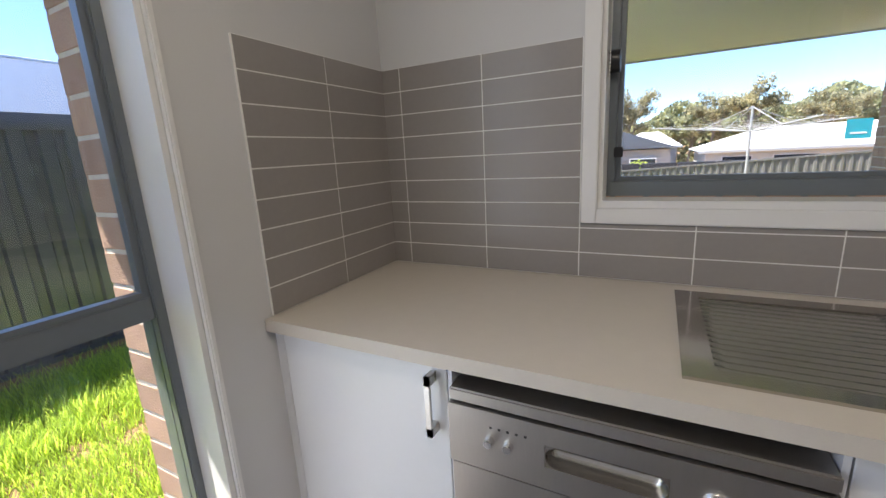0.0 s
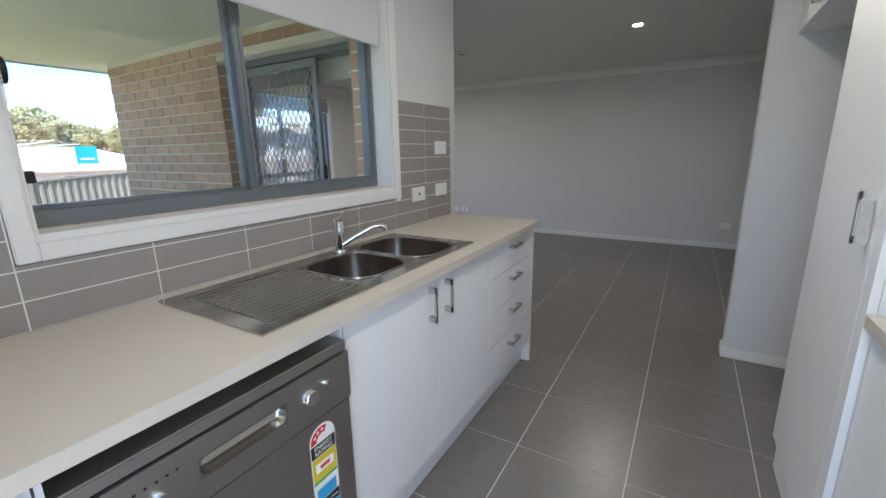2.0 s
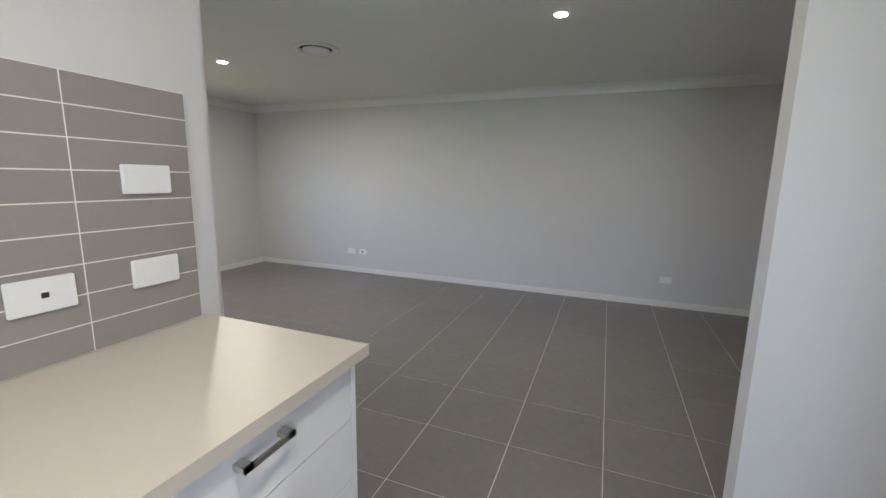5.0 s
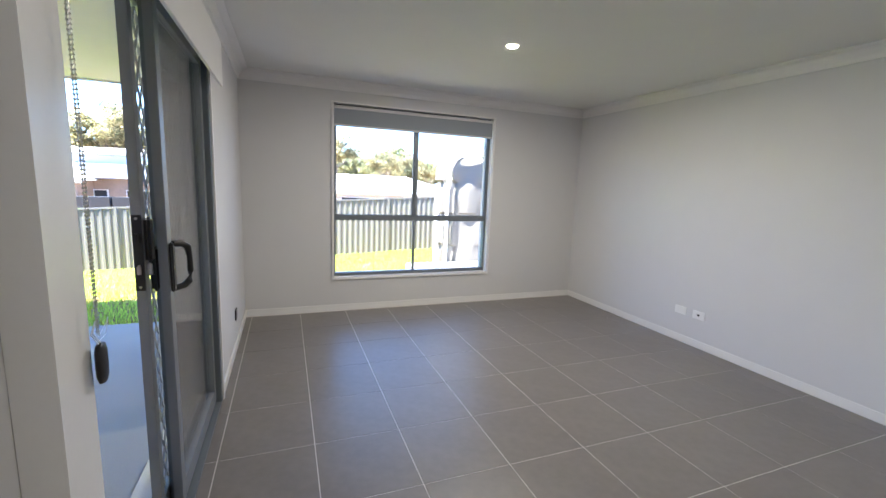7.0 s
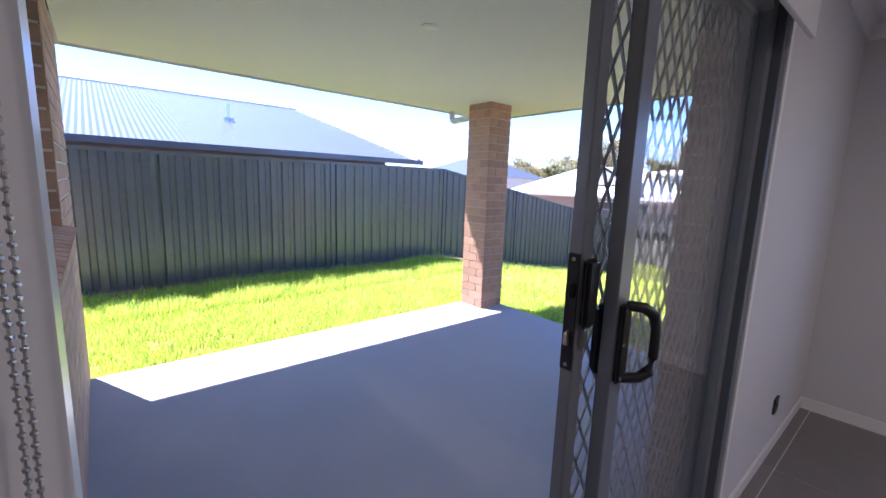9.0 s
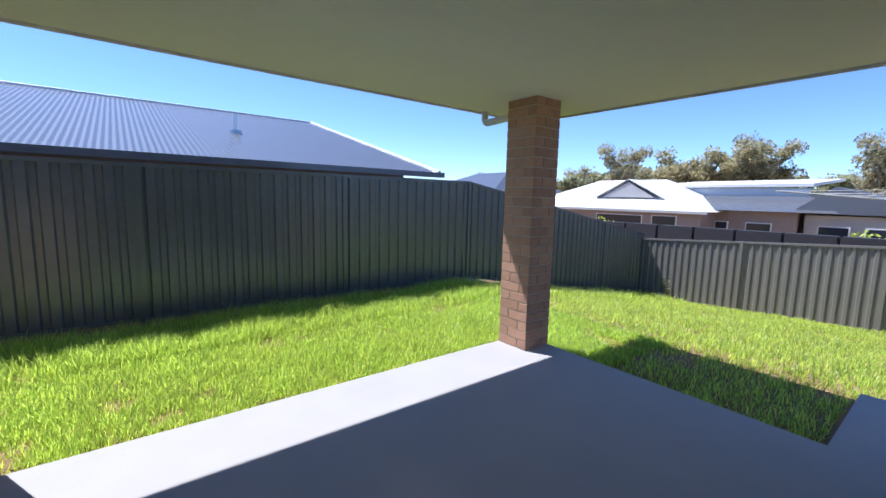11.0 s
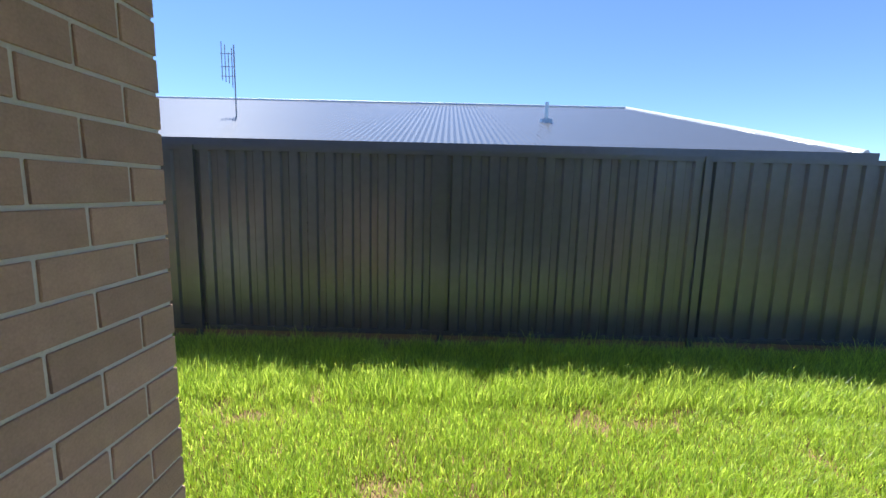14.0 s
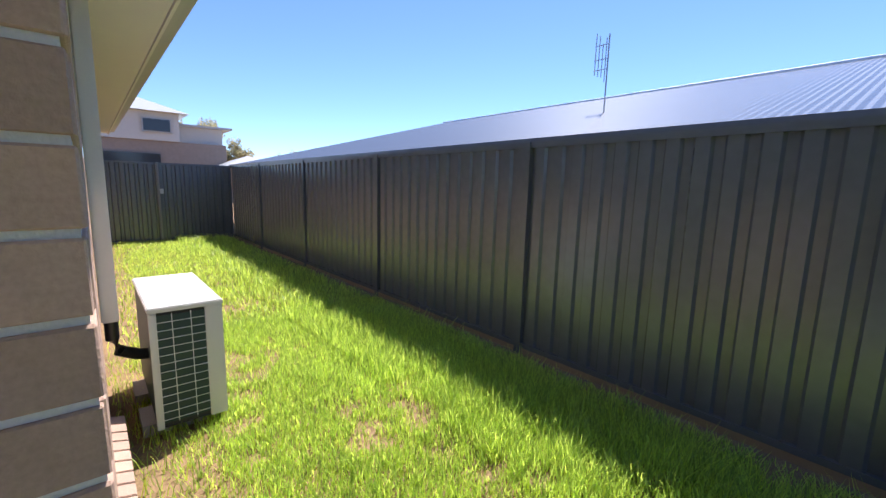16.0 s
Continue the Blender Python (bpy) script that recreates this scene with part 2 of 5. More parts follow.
# shell
structure("floor", [(0, YB, -0.12, XD, 0, -0.0015), (XD, YE, -0.12, XF, YW, -0.0015), (XO, DOOR[0], -0.12, XD, DOOR[1], -0.03)], FLOORGROUT)
structure("ceiling", [(XK, YB - 0.1, CE, XD, 0.0, CE + 0.05), (XD, YE - 0.1, CE, XF + 0.1, YW, CE + 0.05)], CEILING)
wall_x("wall_north_kitchen", 0.0, 0.11, 0.0, 2.79, 0, CE, [KWIN], PLASTER)
wall_y("wall_west_kitchen", -0.11, 0.0, YB, 0.11, 0, CE, [SWIN], PLASTER)
wall_y("wall_west_living", XO + 0.176, XD, 0.09, YW + 0.11, 0, CE, [DOOR], PLASTER)
wall_x("wall_north_living", YW, YW + 0.11, XD, XF + 0.1, 0, CE, [LWIN], PLASTER)
wall_y("wall_east", XF, XF + 0.1, YE, YW, 0, CE, [], PLASTER)
wall_x("wall_south_kitchen", YB - 0.1, YB, -0.11, 3.44, 0, CE, [], PLASTER)
wall_x("wall_south_living", YE - 0.1, YE, 3.34, XF, 0, CE, [], PLASTER)
structure("wall_nib", [(3.34, YE, 0, 3.44, -1.63, CE)], PLASTER)
wall_x("wall_outer_kitchen", 0.112, YK - 0.004, XK + 0.004, XO + 0.004, GR - 0.2, SOF, [(KWIN[0], KWIN[1], 1.0, 2.08)], MORTAR)
wall_y("wall_outer_side", XK + 0.004, -0.112, -10.9, 0.11, GR - 0.2, SOF, [SWIN], MORTAR)
wall_y("wall_outer_alfresco", XO + 0.004, XO + 0.138, YK - 0.004, YW + 0.11, GR - 0.2, SOF, [DOOR], MORTAR)
wall_x("wall_outer_living", YW + 0.112, YW + 0.246, XO + 0.004, XF + 0.1, GR - 0.2, SOF, [LWIN], MORTAR)
structure("slab", [(-0.29, YK - 0.004, SLAB - 0.25, XO, 4.03, SLAB)], CONCRETE, "smooth grey concrete patio slab")
structure("path", [(2.1, 4.034, SLAB - 0.2, 4.8, 5.2, SLAB - 0.01), (4.802, 4.034, SLAB - 0.2, 5.3, 5.2, SLAB - 0.01), (5.302, 4.034, SLAB - 0.2, 8.2, 6.6, SLAB - 0.01)], CONCRETE, "grey concrete path beside the patio")
structure("soffit", [(-0.80, YK + 0.002, SOF, XO + 0.1, 4.60, SOF + 0.02), (-0.80, -11.2, SOF, XK + 0.2, YK - 0.002, SOF + 0.02),
                     (XO + 0.102, YW + 0.2, SOF, XF + 0.5, 4.60, SOF + 0.02)], SOFFIT)
bm = bmesh.new()
c = [(-0.86, -11.3, 2.42), (7.4, -11.3, 2.42), (7.4, 4.65, 2.42), (-0.86, 4.65, 2.42), (3.3, -7, 4.1), (3.3, 0.5, 4.1)]
v = [bm.verts.new(p) for p in c]
for f in ((0, 1, 4), (1, 2, 5, 4), (2, 3, 5), (3, 0, 4, 5), (3, 2, 1, 0)):
    bm.faces.new([v[i] for i in f])
part("roof", bm, ROOFMETAL, kind="structure")
structure("fascia", [(-0.82, -11.25, SOF - 0.02, -0.802, 4.62, SOF + 0.16), (-0.80, 4.602, SOF - 0.02, 7.3, 4.62, SOF + 0.16)], SOFFIT)
structure("gutter", [(-0.92, -11.25, SOF + 0.04, -0.822, 4.72, SOF + 0.17), (-0.82, 4.622, SOF + 0.04, 7.3, 4.72, SOF + 0.17)], GUTTER)

# cornices
def cornice(name, pts):
    bm = bmesh.new()
    prof = [(0.0, 0.0), (0.012, 0.0), (0.018, 0.03), (0.045, 0.068), (0.09, 0.082), (0.09, 0.09), (0.0, 0.09)]
    rings = []
    for (x, y, sx, sy) in pts:
        rings.append([bm.verts.new((x + sx * a, y + sy * a, CE - 0.09 + h)) for a, h in prof])
    for r, s in zip(rings, rings[1:]):
        for i in range(len(prof)):
            bm.faces.new((r[i], r[(i + 1) % len(prof)], s[(i + 1) % len(prof)], s[i]))
    part(name, bm, TRIM, kind="structure")


cornice("cornice", [(3.44, YE, 1, 1), (XF, YE, -1, 1), (XF, YW, -1, -1), (XD, YW, 1, -1), (XD, 0.09, 1, -1), (2.79, 0, 1, -1), (0, 0, 1, -1), (0, YB, 1, 1)])


def skirting(name, boxes):
    bpart(name, boxes, TRIM, kind="structure", bev=0.003)


skirting("baseboard", [(XF - 0.012, YE, 0, XF, YW - 0.012, 0.068), (XD, YW - 0.012, 0, XF, YW, 0.068), (XD, DOOR[1] + 0.06, 0, XD + 0.012, YW - 0.012, 0.068),
                       (3.34, -1.63, 0, 3.44, -1.618, 0.068), (3.328, -2.3, 0, 3.34, -1.618, 0.068), (3.44, YE, 0, 3.452, -1.618, 0.068),
                       (XD, 0.09, 0, XD + 0.012, DOOR[0] - 0.06, 0.068)])


# ---- kitchen ----
def lever(bm_parent, name, p0, p1, out):
    """A square D handle from p0 to p1, standing out by the vector out."""
    bm = bmesh.new()
    a, b, o = Vector(p0), Vector(p1), Vector(out)
    d = (b - a).normalized()
    s = d.cross(o).normalized() * 0.007
    for q, w in ((a, 1), (b, -1)):
        e = q + d * 0.022 * w
        lo = [min(v) for v in zip(q - s, e + s, q + o, e + s + o)]
        hi = [max(v) for v in zip(q - s, e + s, q + o, e + s + o)]
        box(bm, *lo, *hi, bev=0.0015)
    q, e = a + o * 0.8 - s, b + o + s
    lo = [min(v) for v in zip(q, e, b + o * 0.8 - s, a + o + s)]
    hi = [max(v) for v in zip(q, e, b + o * 0.8 - s, a + o + s)]
    box(bm, *lo, *hi, bev=0.0015)
    return part(name, bm, HANDLE, bm_parent, "satin nickel handle", smooth=True)


def base_cabinet(name, x0, x1, y_back, y_front, fronts, label, handles, sign=-1):
    """fronts: (x0, x1, z0, z1); sign: -1 faces -y, 1 faces +y."""
    t = thing(name, ((x0 + x1) / 2, (y_back + y_front) / 2, 0), label, "kitchen cabinet", "kitchen cabinets")
    f = y_front
    bpart("body", [(x0, y_back, 0.14, x1, f - sign * 0.02, 0.70 if name == "sink_cabinet" else 0.867)], CABINET, t)
    bpart("kickboard", [(x0, f - sign * 0.05, 0.0, x1, f - sign * 0.065, 0.14)], CABINET, t)
    for i, (a, b, lo, hi) in enumerate(fronts):
        nm = "drawer_front" if name.startswith("drawer") else "door"
        d = bpart(nm, [(a + 0.0015, f - sign * 0.018, lo + 0.0015, b - 0.0015, f, hi - 0.0015)], CABINET, t, bev=0.001)
        for p0, p1 in handles[i]:
            lever(d, "handle", p0, p1, (0, sign * 0.032, 0))
    return t


FY = -0.575
base_cabinet("base_cabinet", 0.03, 0.50, -0.005, FY, [(0.03, 0.50, 0.145, 0.866)], "white melamine base cabinet with one door beside the dishwasher",
             [[((0.468, FY, 0.705), (0.468, FY, 0.845))]])
base_cabinet("sink_cabinet", 1.12, 2.065, -0.005, FY, [(1.12, 1.60, 0.145, 0.866), (1.60, 2.065, 0.145, 0.866)],
             "white two-door base cabinet under the sink", [[((1.552, FY, 0.705), (1.552, FY, 0.835))], [((1.665, FY, 0.705), (1.665, FY, 0.835))]])
dz = [0.145, 0.345, 0.53, 0.705, 0.866]
base_cabinet("drawer_cabinet", 2.065, 2.69, -0.005, FY, [(2.065, 2.69, a, b) for a, b in zip(dz, dz[1:])],
             "white four-drawer kitchen cabinet at the open end of the bench",
             [[((2.32, FY, (a + b) / 2 + 0.035), (2.45, FY, (a + b) / 2 + 0.035))] for a, b in zip(dz, dz[1:])])
bpart("end_panel", [(2.692, -0.575, 0, 2.71, -0.005, 0.867)], CABINET)
tagged(bpy.data.objects["end_panel"], "white melamine end panel closing the bench's open end", "panel")
bpart("filler_panel", [(0.0, FY + 0.002, 0, 0.028, -0.3, 0.867)], CABINET)
tagged(bpy.data.objects["filler_panel"], "white filler strip between the wall and the cabinet", "panel")

bm = bmesh.new()
for (a, b, c, d) in wall_cells(0.002, 2.74, -0.60, -0.002, [(0.96, 1.99, -0.49, -0.10)]):
    box(bm, a, c, 0.868, b, d, 0.9)
part("worktop", bm, BENCH)
tagged(bpy.data.objects["worktop"], "cream speckled laminate worktop along the tiled wall", "worktop")


def bowl(bm, x0, x1, y0, y1, depth, r=0.095, top=0.906):
    def ring(inset, z):
        pts = []
        rr = max(r - inset * 0.5, 0.03)
        for cx, cy, a0 in ((x1 - inset - rr, y1 - inset - rr, 0), (x0 + inset + rr, y1 - inset - rr, 90), (x0 + inset + rr, y0 + inset + rr, 180), (x1 - inset - rr, y0 + inset + rr, 270)):
            for k in range(6):
                t = radians(a0 + k * 18)
                pts.append(bm.verts.new((cx + rr * math.cos(t), cy + rr * math.sin(t), z)))
        return pts
    rs = [ring(0, top), ring(0.004, top - 0.004), ring(0.012, top - depth * 0.8), ring(0.03, top - depth), ring(0.08, top - depth - 0.002)]
    for a, b in zip(rs, rs[1:]):
        for k in range(len(a)):
            bm.faces.new((a[k], a[(k + 1) % len(a)], b[(k + 1) % len(b)], b[k]))
    bm.faces.new(rs[-1])
    return rs[0]


sink = thing("kitchen_sink", (1.47, -0.3, 0.9), "stainless steel double-bowl inset sink with a ribbed drainer", "sink")
SX0, SX1, SY0, SY1 = 0.915, 2.005, -0.530, -0.070
bm = bmesh.new()
B1, B2 = (1.325, 1.620, -0.468, -0.150), (1.650, 1.945, -0.490, -0.112)
cells = wall_cells(SX0, SX1, SY0, SY1, [(B1[0], B1[1], B1[2], B1[3]), (B2[0], B2[1], B2[2], B2[3]), (0.965, 1.30, -0.49, -0.115)])
for a, b, c, d in cells:
    box(bm, a, c, 0.9005, b, d, 0.906)
part("deck", bm, POLISHED, sink)
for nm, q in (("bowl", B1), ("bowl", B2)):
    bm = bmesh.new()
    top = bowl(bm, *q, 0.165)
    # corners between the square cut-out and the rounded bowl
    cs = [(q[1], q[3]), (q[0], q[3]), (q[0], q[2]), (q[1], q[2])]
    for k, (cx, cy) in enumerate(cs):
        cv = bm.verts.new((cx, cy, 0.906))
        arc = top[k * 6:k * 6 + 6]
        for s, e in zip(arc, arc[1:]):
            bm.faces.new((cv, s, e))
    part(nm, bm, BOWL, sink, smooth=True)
    bm = bmesh.new()
    rim = []
    for cx, cy, a0 in ((q[1] - 0.095, q[3] - 0.095, 0), (q[0] + 0.095, q[3] - 0.095, 90), (q[0] + 0.095, q[2] + 0.095, 180), (q[1] - 0.095, q[2] + 0.095, 270)):
        rim += [(cx + 0.099 * math.cos(radians(a0 + k * 15)), cy + 0.099 * math.sin(radians(a0 + k * 15)), 0.9065) for k in range(7)]
    tube(bm, rim + rim[:1], 0.0035, 8)
    part("bowl_rim", bm, POLISHED, sink, "rolled polished bowl rim", smooth=True)
    bm = bmesh.new()
    bmesh.ops.create_cone(bm, cap_ends=True, segments=24, radius1=0.042, radius2=0.038, depth=0.006, matrix=Matrix.Translation(((q[0] + q[1]) / 2, (q[2] + q[3]) / 2, 0.744)))
    part("drain", bm, CHROME, sink, smooth=True)
bm = bmesh.new()
n = 15
ys = np.linspace(-0.49, -0.115, n * 6 + 1)
prev = None
for j, y in enumerate(ys):
    h = 0.8965 + 0.0095 * (0.5 - 0.5 * math.cos(2 * math.pi * j / 6))
    row = [bm.verts.new((x, y, z)) for x, z in ((0.965, 0.906), (0.985, h), (1.28, h - 0.002), (1.30, 0.906))]
    if prev:
        for k in range(3):
            bm.faces.new((prev[k], prev[k + 1], row[k + 1], row[k]))
    prev = row
part("drainer", bm, POLISHED, sink, "ribbed steel drainer", smooth=True)

tap = thing("mixer_tap", (1.60, -0.105, 0.906), "polished chrome single-lever kitchen mixer tap", "tap")
bm = bmesh.new()
tube(bm, [(1.60, -0.105, 0.906), (1.60, -0.105, 0.914), (1.60, -0.105, 0.915), (1.60, -0.105, 1.0), (1.60, -0.106, 1.032), (1.60, -0.107, 1.037)], [0.032, 0.03, 0.023, 0.022, 0.0225, 0.018], 20)
part("tap_body", bm, CHROME, tap, smooth=True)
bm = bmesh.new()
tube(bm, [(1.60, -0.125, 0.935), (1.64, -0.165, 0.968), (1.68, -0.205, 0.997), (1.70, -0.226, 1.006), (1.714, -0.243, 1.006), (1.722, -0.252, 1.000), (1.723, -0.254, 0.984)], [0.011, 0.0095, 0.009, 0.009, 0.0095, 0.011, 0.011], 14)
part("spout", bm, CHROME, tap, smooth=True)
bm = bmesh.new()
tube(bm, [(1.605, -0.105, 1.022), (1.628, -0.10, 1.040), (1.655, -0.088, 1.056), (1.685, -0.078, 1.066)], [0.011, 0.007, 0.005, 0.004], 10)
part("lever", bm, CHROME, tap, smooth=True)

# dishwasher
dw = thing("dishwasher", (0.81, -0.3, 0), "stainless-fronted freestanding dishwasher pushed under the bench", "dishwasher")
DX0, DX1, DF = 0.512, 1.108, -0.60
bpart("casing", [(DX0, -0.56, 0.02, DX1, -0.02, 0.82)], DARK, dw)
bpart("side_frame", [(0.502, -0.575, 0.0, 0.511, -0.05, 0.866)], CABINET, dw)
bpart("side_frame", [(1.109, -0.575, 0.0, 1.118, -0.05, 0.866)], CABINET, dw)
bpart("top_lid", [(DX0, DF + 0.005, 0.80, DX1, -0.03, 0.828)], STEELDARK, dw, bev=0.004)
bpart("door_panel", [(DX0, DF + 0.006, 0.10, DX1, -0.561, 0.66)], STEELDARK, dw, bev=0.003)
bpart("plinth", [(DX0 + 0.01, DF + 0.05, 0.0, DX1 - 0.01, -0.50, 0.095)], BLACK, dw)
SLOT = [(0.806 + sx * 0.078 + 0.021 * math.cos(a), 0.735 + 0.021 * math.sin(a)) for sx, a0 in ((1, -90), (-1, 90)) for a in (radians(a0 + 15 * q) for q in range(13))]
bpart("control_panel", [(a, DF, c, b, -0.561, d) for a, b, c, d in wall_cells(DX0, DX1, 0.665, 0.797, [(0.706, 0.906, 0.712, 0.758)])], STEELDARK, dw)
bm = bmesh.new()
def slot_ring(shrink, y):
    return [bm.verts.new((0.806 + (x - 0.806) * (1 - shrink * 0.25), y, 0.735 + (z - 0.735) * (1 - shrink))) for x, z in SLOT]
outer = [bm.verts.new((min(max(0.806 + (x - 0.806) * 1.4, 0.7055), 0.9065), DF, min(max(0.735 + (z - 0.735) * 1.4, 0.7115), 0.7585))) for x, z in SLOT]
rs = [outer, slot_ring(0, DF), slot_ring(0.03, DF + 0.003), slot_ring(0.12, DF + 0.015), slot_ring(0.3, DF + 0.024), slot_ring(0.6, DF + 0.028)]
for a, b in zip(rs, rs[1:]):
    for q in range(len(a)):
        bm.faces.new((a[q], a[(q + 1) % len(a)], b[(q + 1) % len(b)], b[q]))
bm.faces.new(rs[-1])
part("handle_recess", bm, STEEL, dw, "scooped finger recess", smooth=True)
for x, r, z in ((0.972, 0.022, 0.735), (0.60, 0.010, 0.735), (0.638, 0.010, 0.735), (1.022, 0.008, 0.748)):
    bm = bmesh.new()
    tube(bm, [(x, DF, z), (x, DF - 0.012, z), (x, DF - 0.014, z)], [r, r * 0.9, r * 0.8], 20)
    part("knob" if r > 0.02 else "button", bm, CHROME, dw, smooth=True)
for x in (0.60, 0.617, 0.634, 0.651, 0.668):
    bpart("indicator", [(x, DF - 0.001, 0.762, x + 0.005, DF + 0.001, 0.766)], BLACK, dw)

# ---- wall tiles ----
def tile_sheet(name, plane, cols, rows, holes=()):
    """plane: 'n' on the window wall, 'w' on the end wall."""
    (a0, a1) = cols[0], cols[-1]
    lo, hi = rows[0], rows[-1]
    spans = wall_cells(a0, a1, lo, hi, [h for h in holes])
    if plane == "n":
        w = structure(name, [(a, -0.0078, c, b, -0.001, d) for a, b, c, d in spans], GROUT)
    else:
        w = structure(name, [(0.001, a, c, 0.0078, b, d) for a, b, c, d in spans], GROUT)
    cache = {}
    for u, v in zip(cols, cols[1:]):
        for p, q in zip(rows, rows[1:]):
            x0, x1, z0, z1 = u + 0.0016, v - 0.0016, p + 0.0016, q - 0.0016
            for h in holes:
                if x0 < h[1] and x1 > h[0] and z0 < h[3] and z1 > h[2]:
                    if x0 < h[0] < x1 and h[0] - x0 > 0.01:
                        x1 = h[0]
                    elif x0 < h[1] < x1 and x1 - h[1] > 0.01:
                        x0 = h[1]
                    elif z0 < h[2] < z1 and h[2] - z0 > 0.008:
                        z1 = h[2]
                    else:
                        x0 = x1
            if x1 - x0 < 0.005:
                continue
            key = (round(x1 - x0, 4), round(z1 - z0, 4))
            if key not in cache:
                bm = bmesh.new()
                if plane == "n":
                    box(bm, 0, 0, 0, key[0], 0.0045, key[1])
                else:
                    box(bm, 0, 0, 0, 0.0045, key[0], key[1])
                me = bpy.data.meshes.new("tile")
                bm.to_mesh(me)
                bm.free()
                me.materials.append(WALLTILE)
                cache[key] = me
            t = new("tile", cache[key])
            t.parent = w
            t.location = (x0, -0.0085, z0) if plane == "n" else (0.004, x0, z0)
    return w


def add_wall_tiles():
    rows = [0.902 + 0.0738 * i for i in range(10)]
    ncols = [0.006] + [0.0765 + 0.2933 * i for i in range(10)]
    tile_sheet("splashback_north", "n", ncols, rows, [(KWIN[0] - 0.045, KWIN[1] + 0.045, KWIN[2] - 0.045, 3)])
    tile_sheet("splashback_west", "w", [-0.576, -0.285, -0.006], rows)


# ---- windows and doors ----
def sliding_window(name, opening, axis, at, depth, mull, label, transom=None, sash_depth=0.045):
    """Aluminium frame, mullion and panes in an opening (u0, u1, z0, z1)."""
    u0, u1, z0, z1 = opening
    w = thing(name, (((u0 + u1) / 2, at, z0) if axis == "x" else (at, (u0 + u1) / 2, z0)), label, "window", kind="structure")
    d = depth / 2

    def bx(a, c, b, e, t=d, off=0.0):
        return (a, at - t + off, c, b, at + t + off, e) if axis == "x" else (at - t + off, a, c, at + t + off, b, e)
    f = 0.045
    bpart("window_frame", [bx(u0, z0, u1, z0 + f), bx(u0, z1 - f, u1, z1), bx(u0, z0 + f, u0 + f * 0.75, z1 - f), bx(u1 - f * 0.75, z0 + f, u1, z1 - f)], ALU, w, bev=0.003)
    bars = []
    if transom:
        bars.append(bx(u0 + f * 0.75, transom - 0.025, u1 - f * 0.75, transom + 0.025, d * 0.8))
    if mull:
        bars.append(bx(mull - 0.012, z0 + f, mull + 0.012, z1 - f, d * 0.6))
    bpart("mullion", bars, ALU, w, bev=0.002)
    g = 0.003
    us = [u0 + f * 0.75] + ([mull - 0.012, mull + 0.012] if mull else []) + [u1 - f * 0.75]
    zs = [z0 + f] + ([transom - 0.025, transom + 0.025] if transom else []) + [z1 - f]
    for i in range(0, len(us), 2):
        for j in range(0, len(zs), 2):
            p = bpart("pane", [bx(us[i], zs[j], us[i + 1], zs[j + 1], g, -0.01 if i else 0.01)], GLASS, w)
            p.visible_shadow = False
            s = 0.013
            a, b, lo, hi = us[i], us[i + 1], zs[j], zs[j + 1]
            if not transom or j:
                o = -0.01 if i else 0.01
                bpart("sash", [bx(a, lo, b, lo + s, 0.012, o), bx(a, hi - s, b, hi, 0.012, o), bx(a, lo + s, a + s, hi - s, 0.012, o), bx(b - s, lo + s, b, hi - s, 0.012, o)], ALU, w)
    return w


sliding_window("window_1", (KWIN[0], KWIN[1], KWIN[2] + 0.02, KWIN[3]), "x", 0.135, 0.07, 1.39, "grey aluminium sliding kitchen window above the sink")
sliding_window("window_2", SWIN, "y", -0.14, 0.07, None, "tall grey aluminium kitchen side window with a low transom", transom=0.985)
sliding_window("window_3", LWIN, "x", YW + 0.10, 0.07, (LWIN[0] + LWIN[1]) / 2, "large grey aluminium living room window with a transom", transom=0.985)


def architrave(name, axis, u0, u1, z0, z1, at, out, w=0.043, sides="lrtb"):
    bm = bmesh.new()
    t = 0.016 * out

    def bx(a, c, b, e):
        if axis == "x":
            box(bm, a, at, c, b, at + t, e, bev=0.003)
        else:
            box(bm, at, a, c, at + t, b, e, bev=0.003)
    zb, zt = (z0 - w if "b" in sides else z0), (z1 + w if "t" in sides else z1)
    if "l" in sides:
        bx(u0 - w, zb, u0, zt)
    if "r" in sides:
        bx(u1, zb, u1 + w, zt)
    if "t" in sides:
        bx(u0, z1, u1, z1 + w)
    if "b" in sides:
        bx(u0, z0 - w, u1, z0)
    part(name, bm, TRIM, kind="structure", smooth=True)


architrave("trim", "x", *KWIN, -0.001, -1)
architrave("trim", "y", *SWIN, 0.001, 1, w=0.014)
architrave("trim", "x", *LWIN, YW - 0.001, -1, w=0.014)
architrave("trim", "y", DOOR[0], DOOR[1], 0, DOOR[3], XD + 0.001, 1, w=0.04, sides="rt")
structure("trim_jamb", [(XD + 0.001, DOOR[0] - 0.06, 0, XD + 0.061, DOOR[0] - 0.001, DOOR[3]), (XD + 0.012, DOOR[0] - 0.001, 0, XD + 0.061, 0.357, DOOR[3])], TRIM)
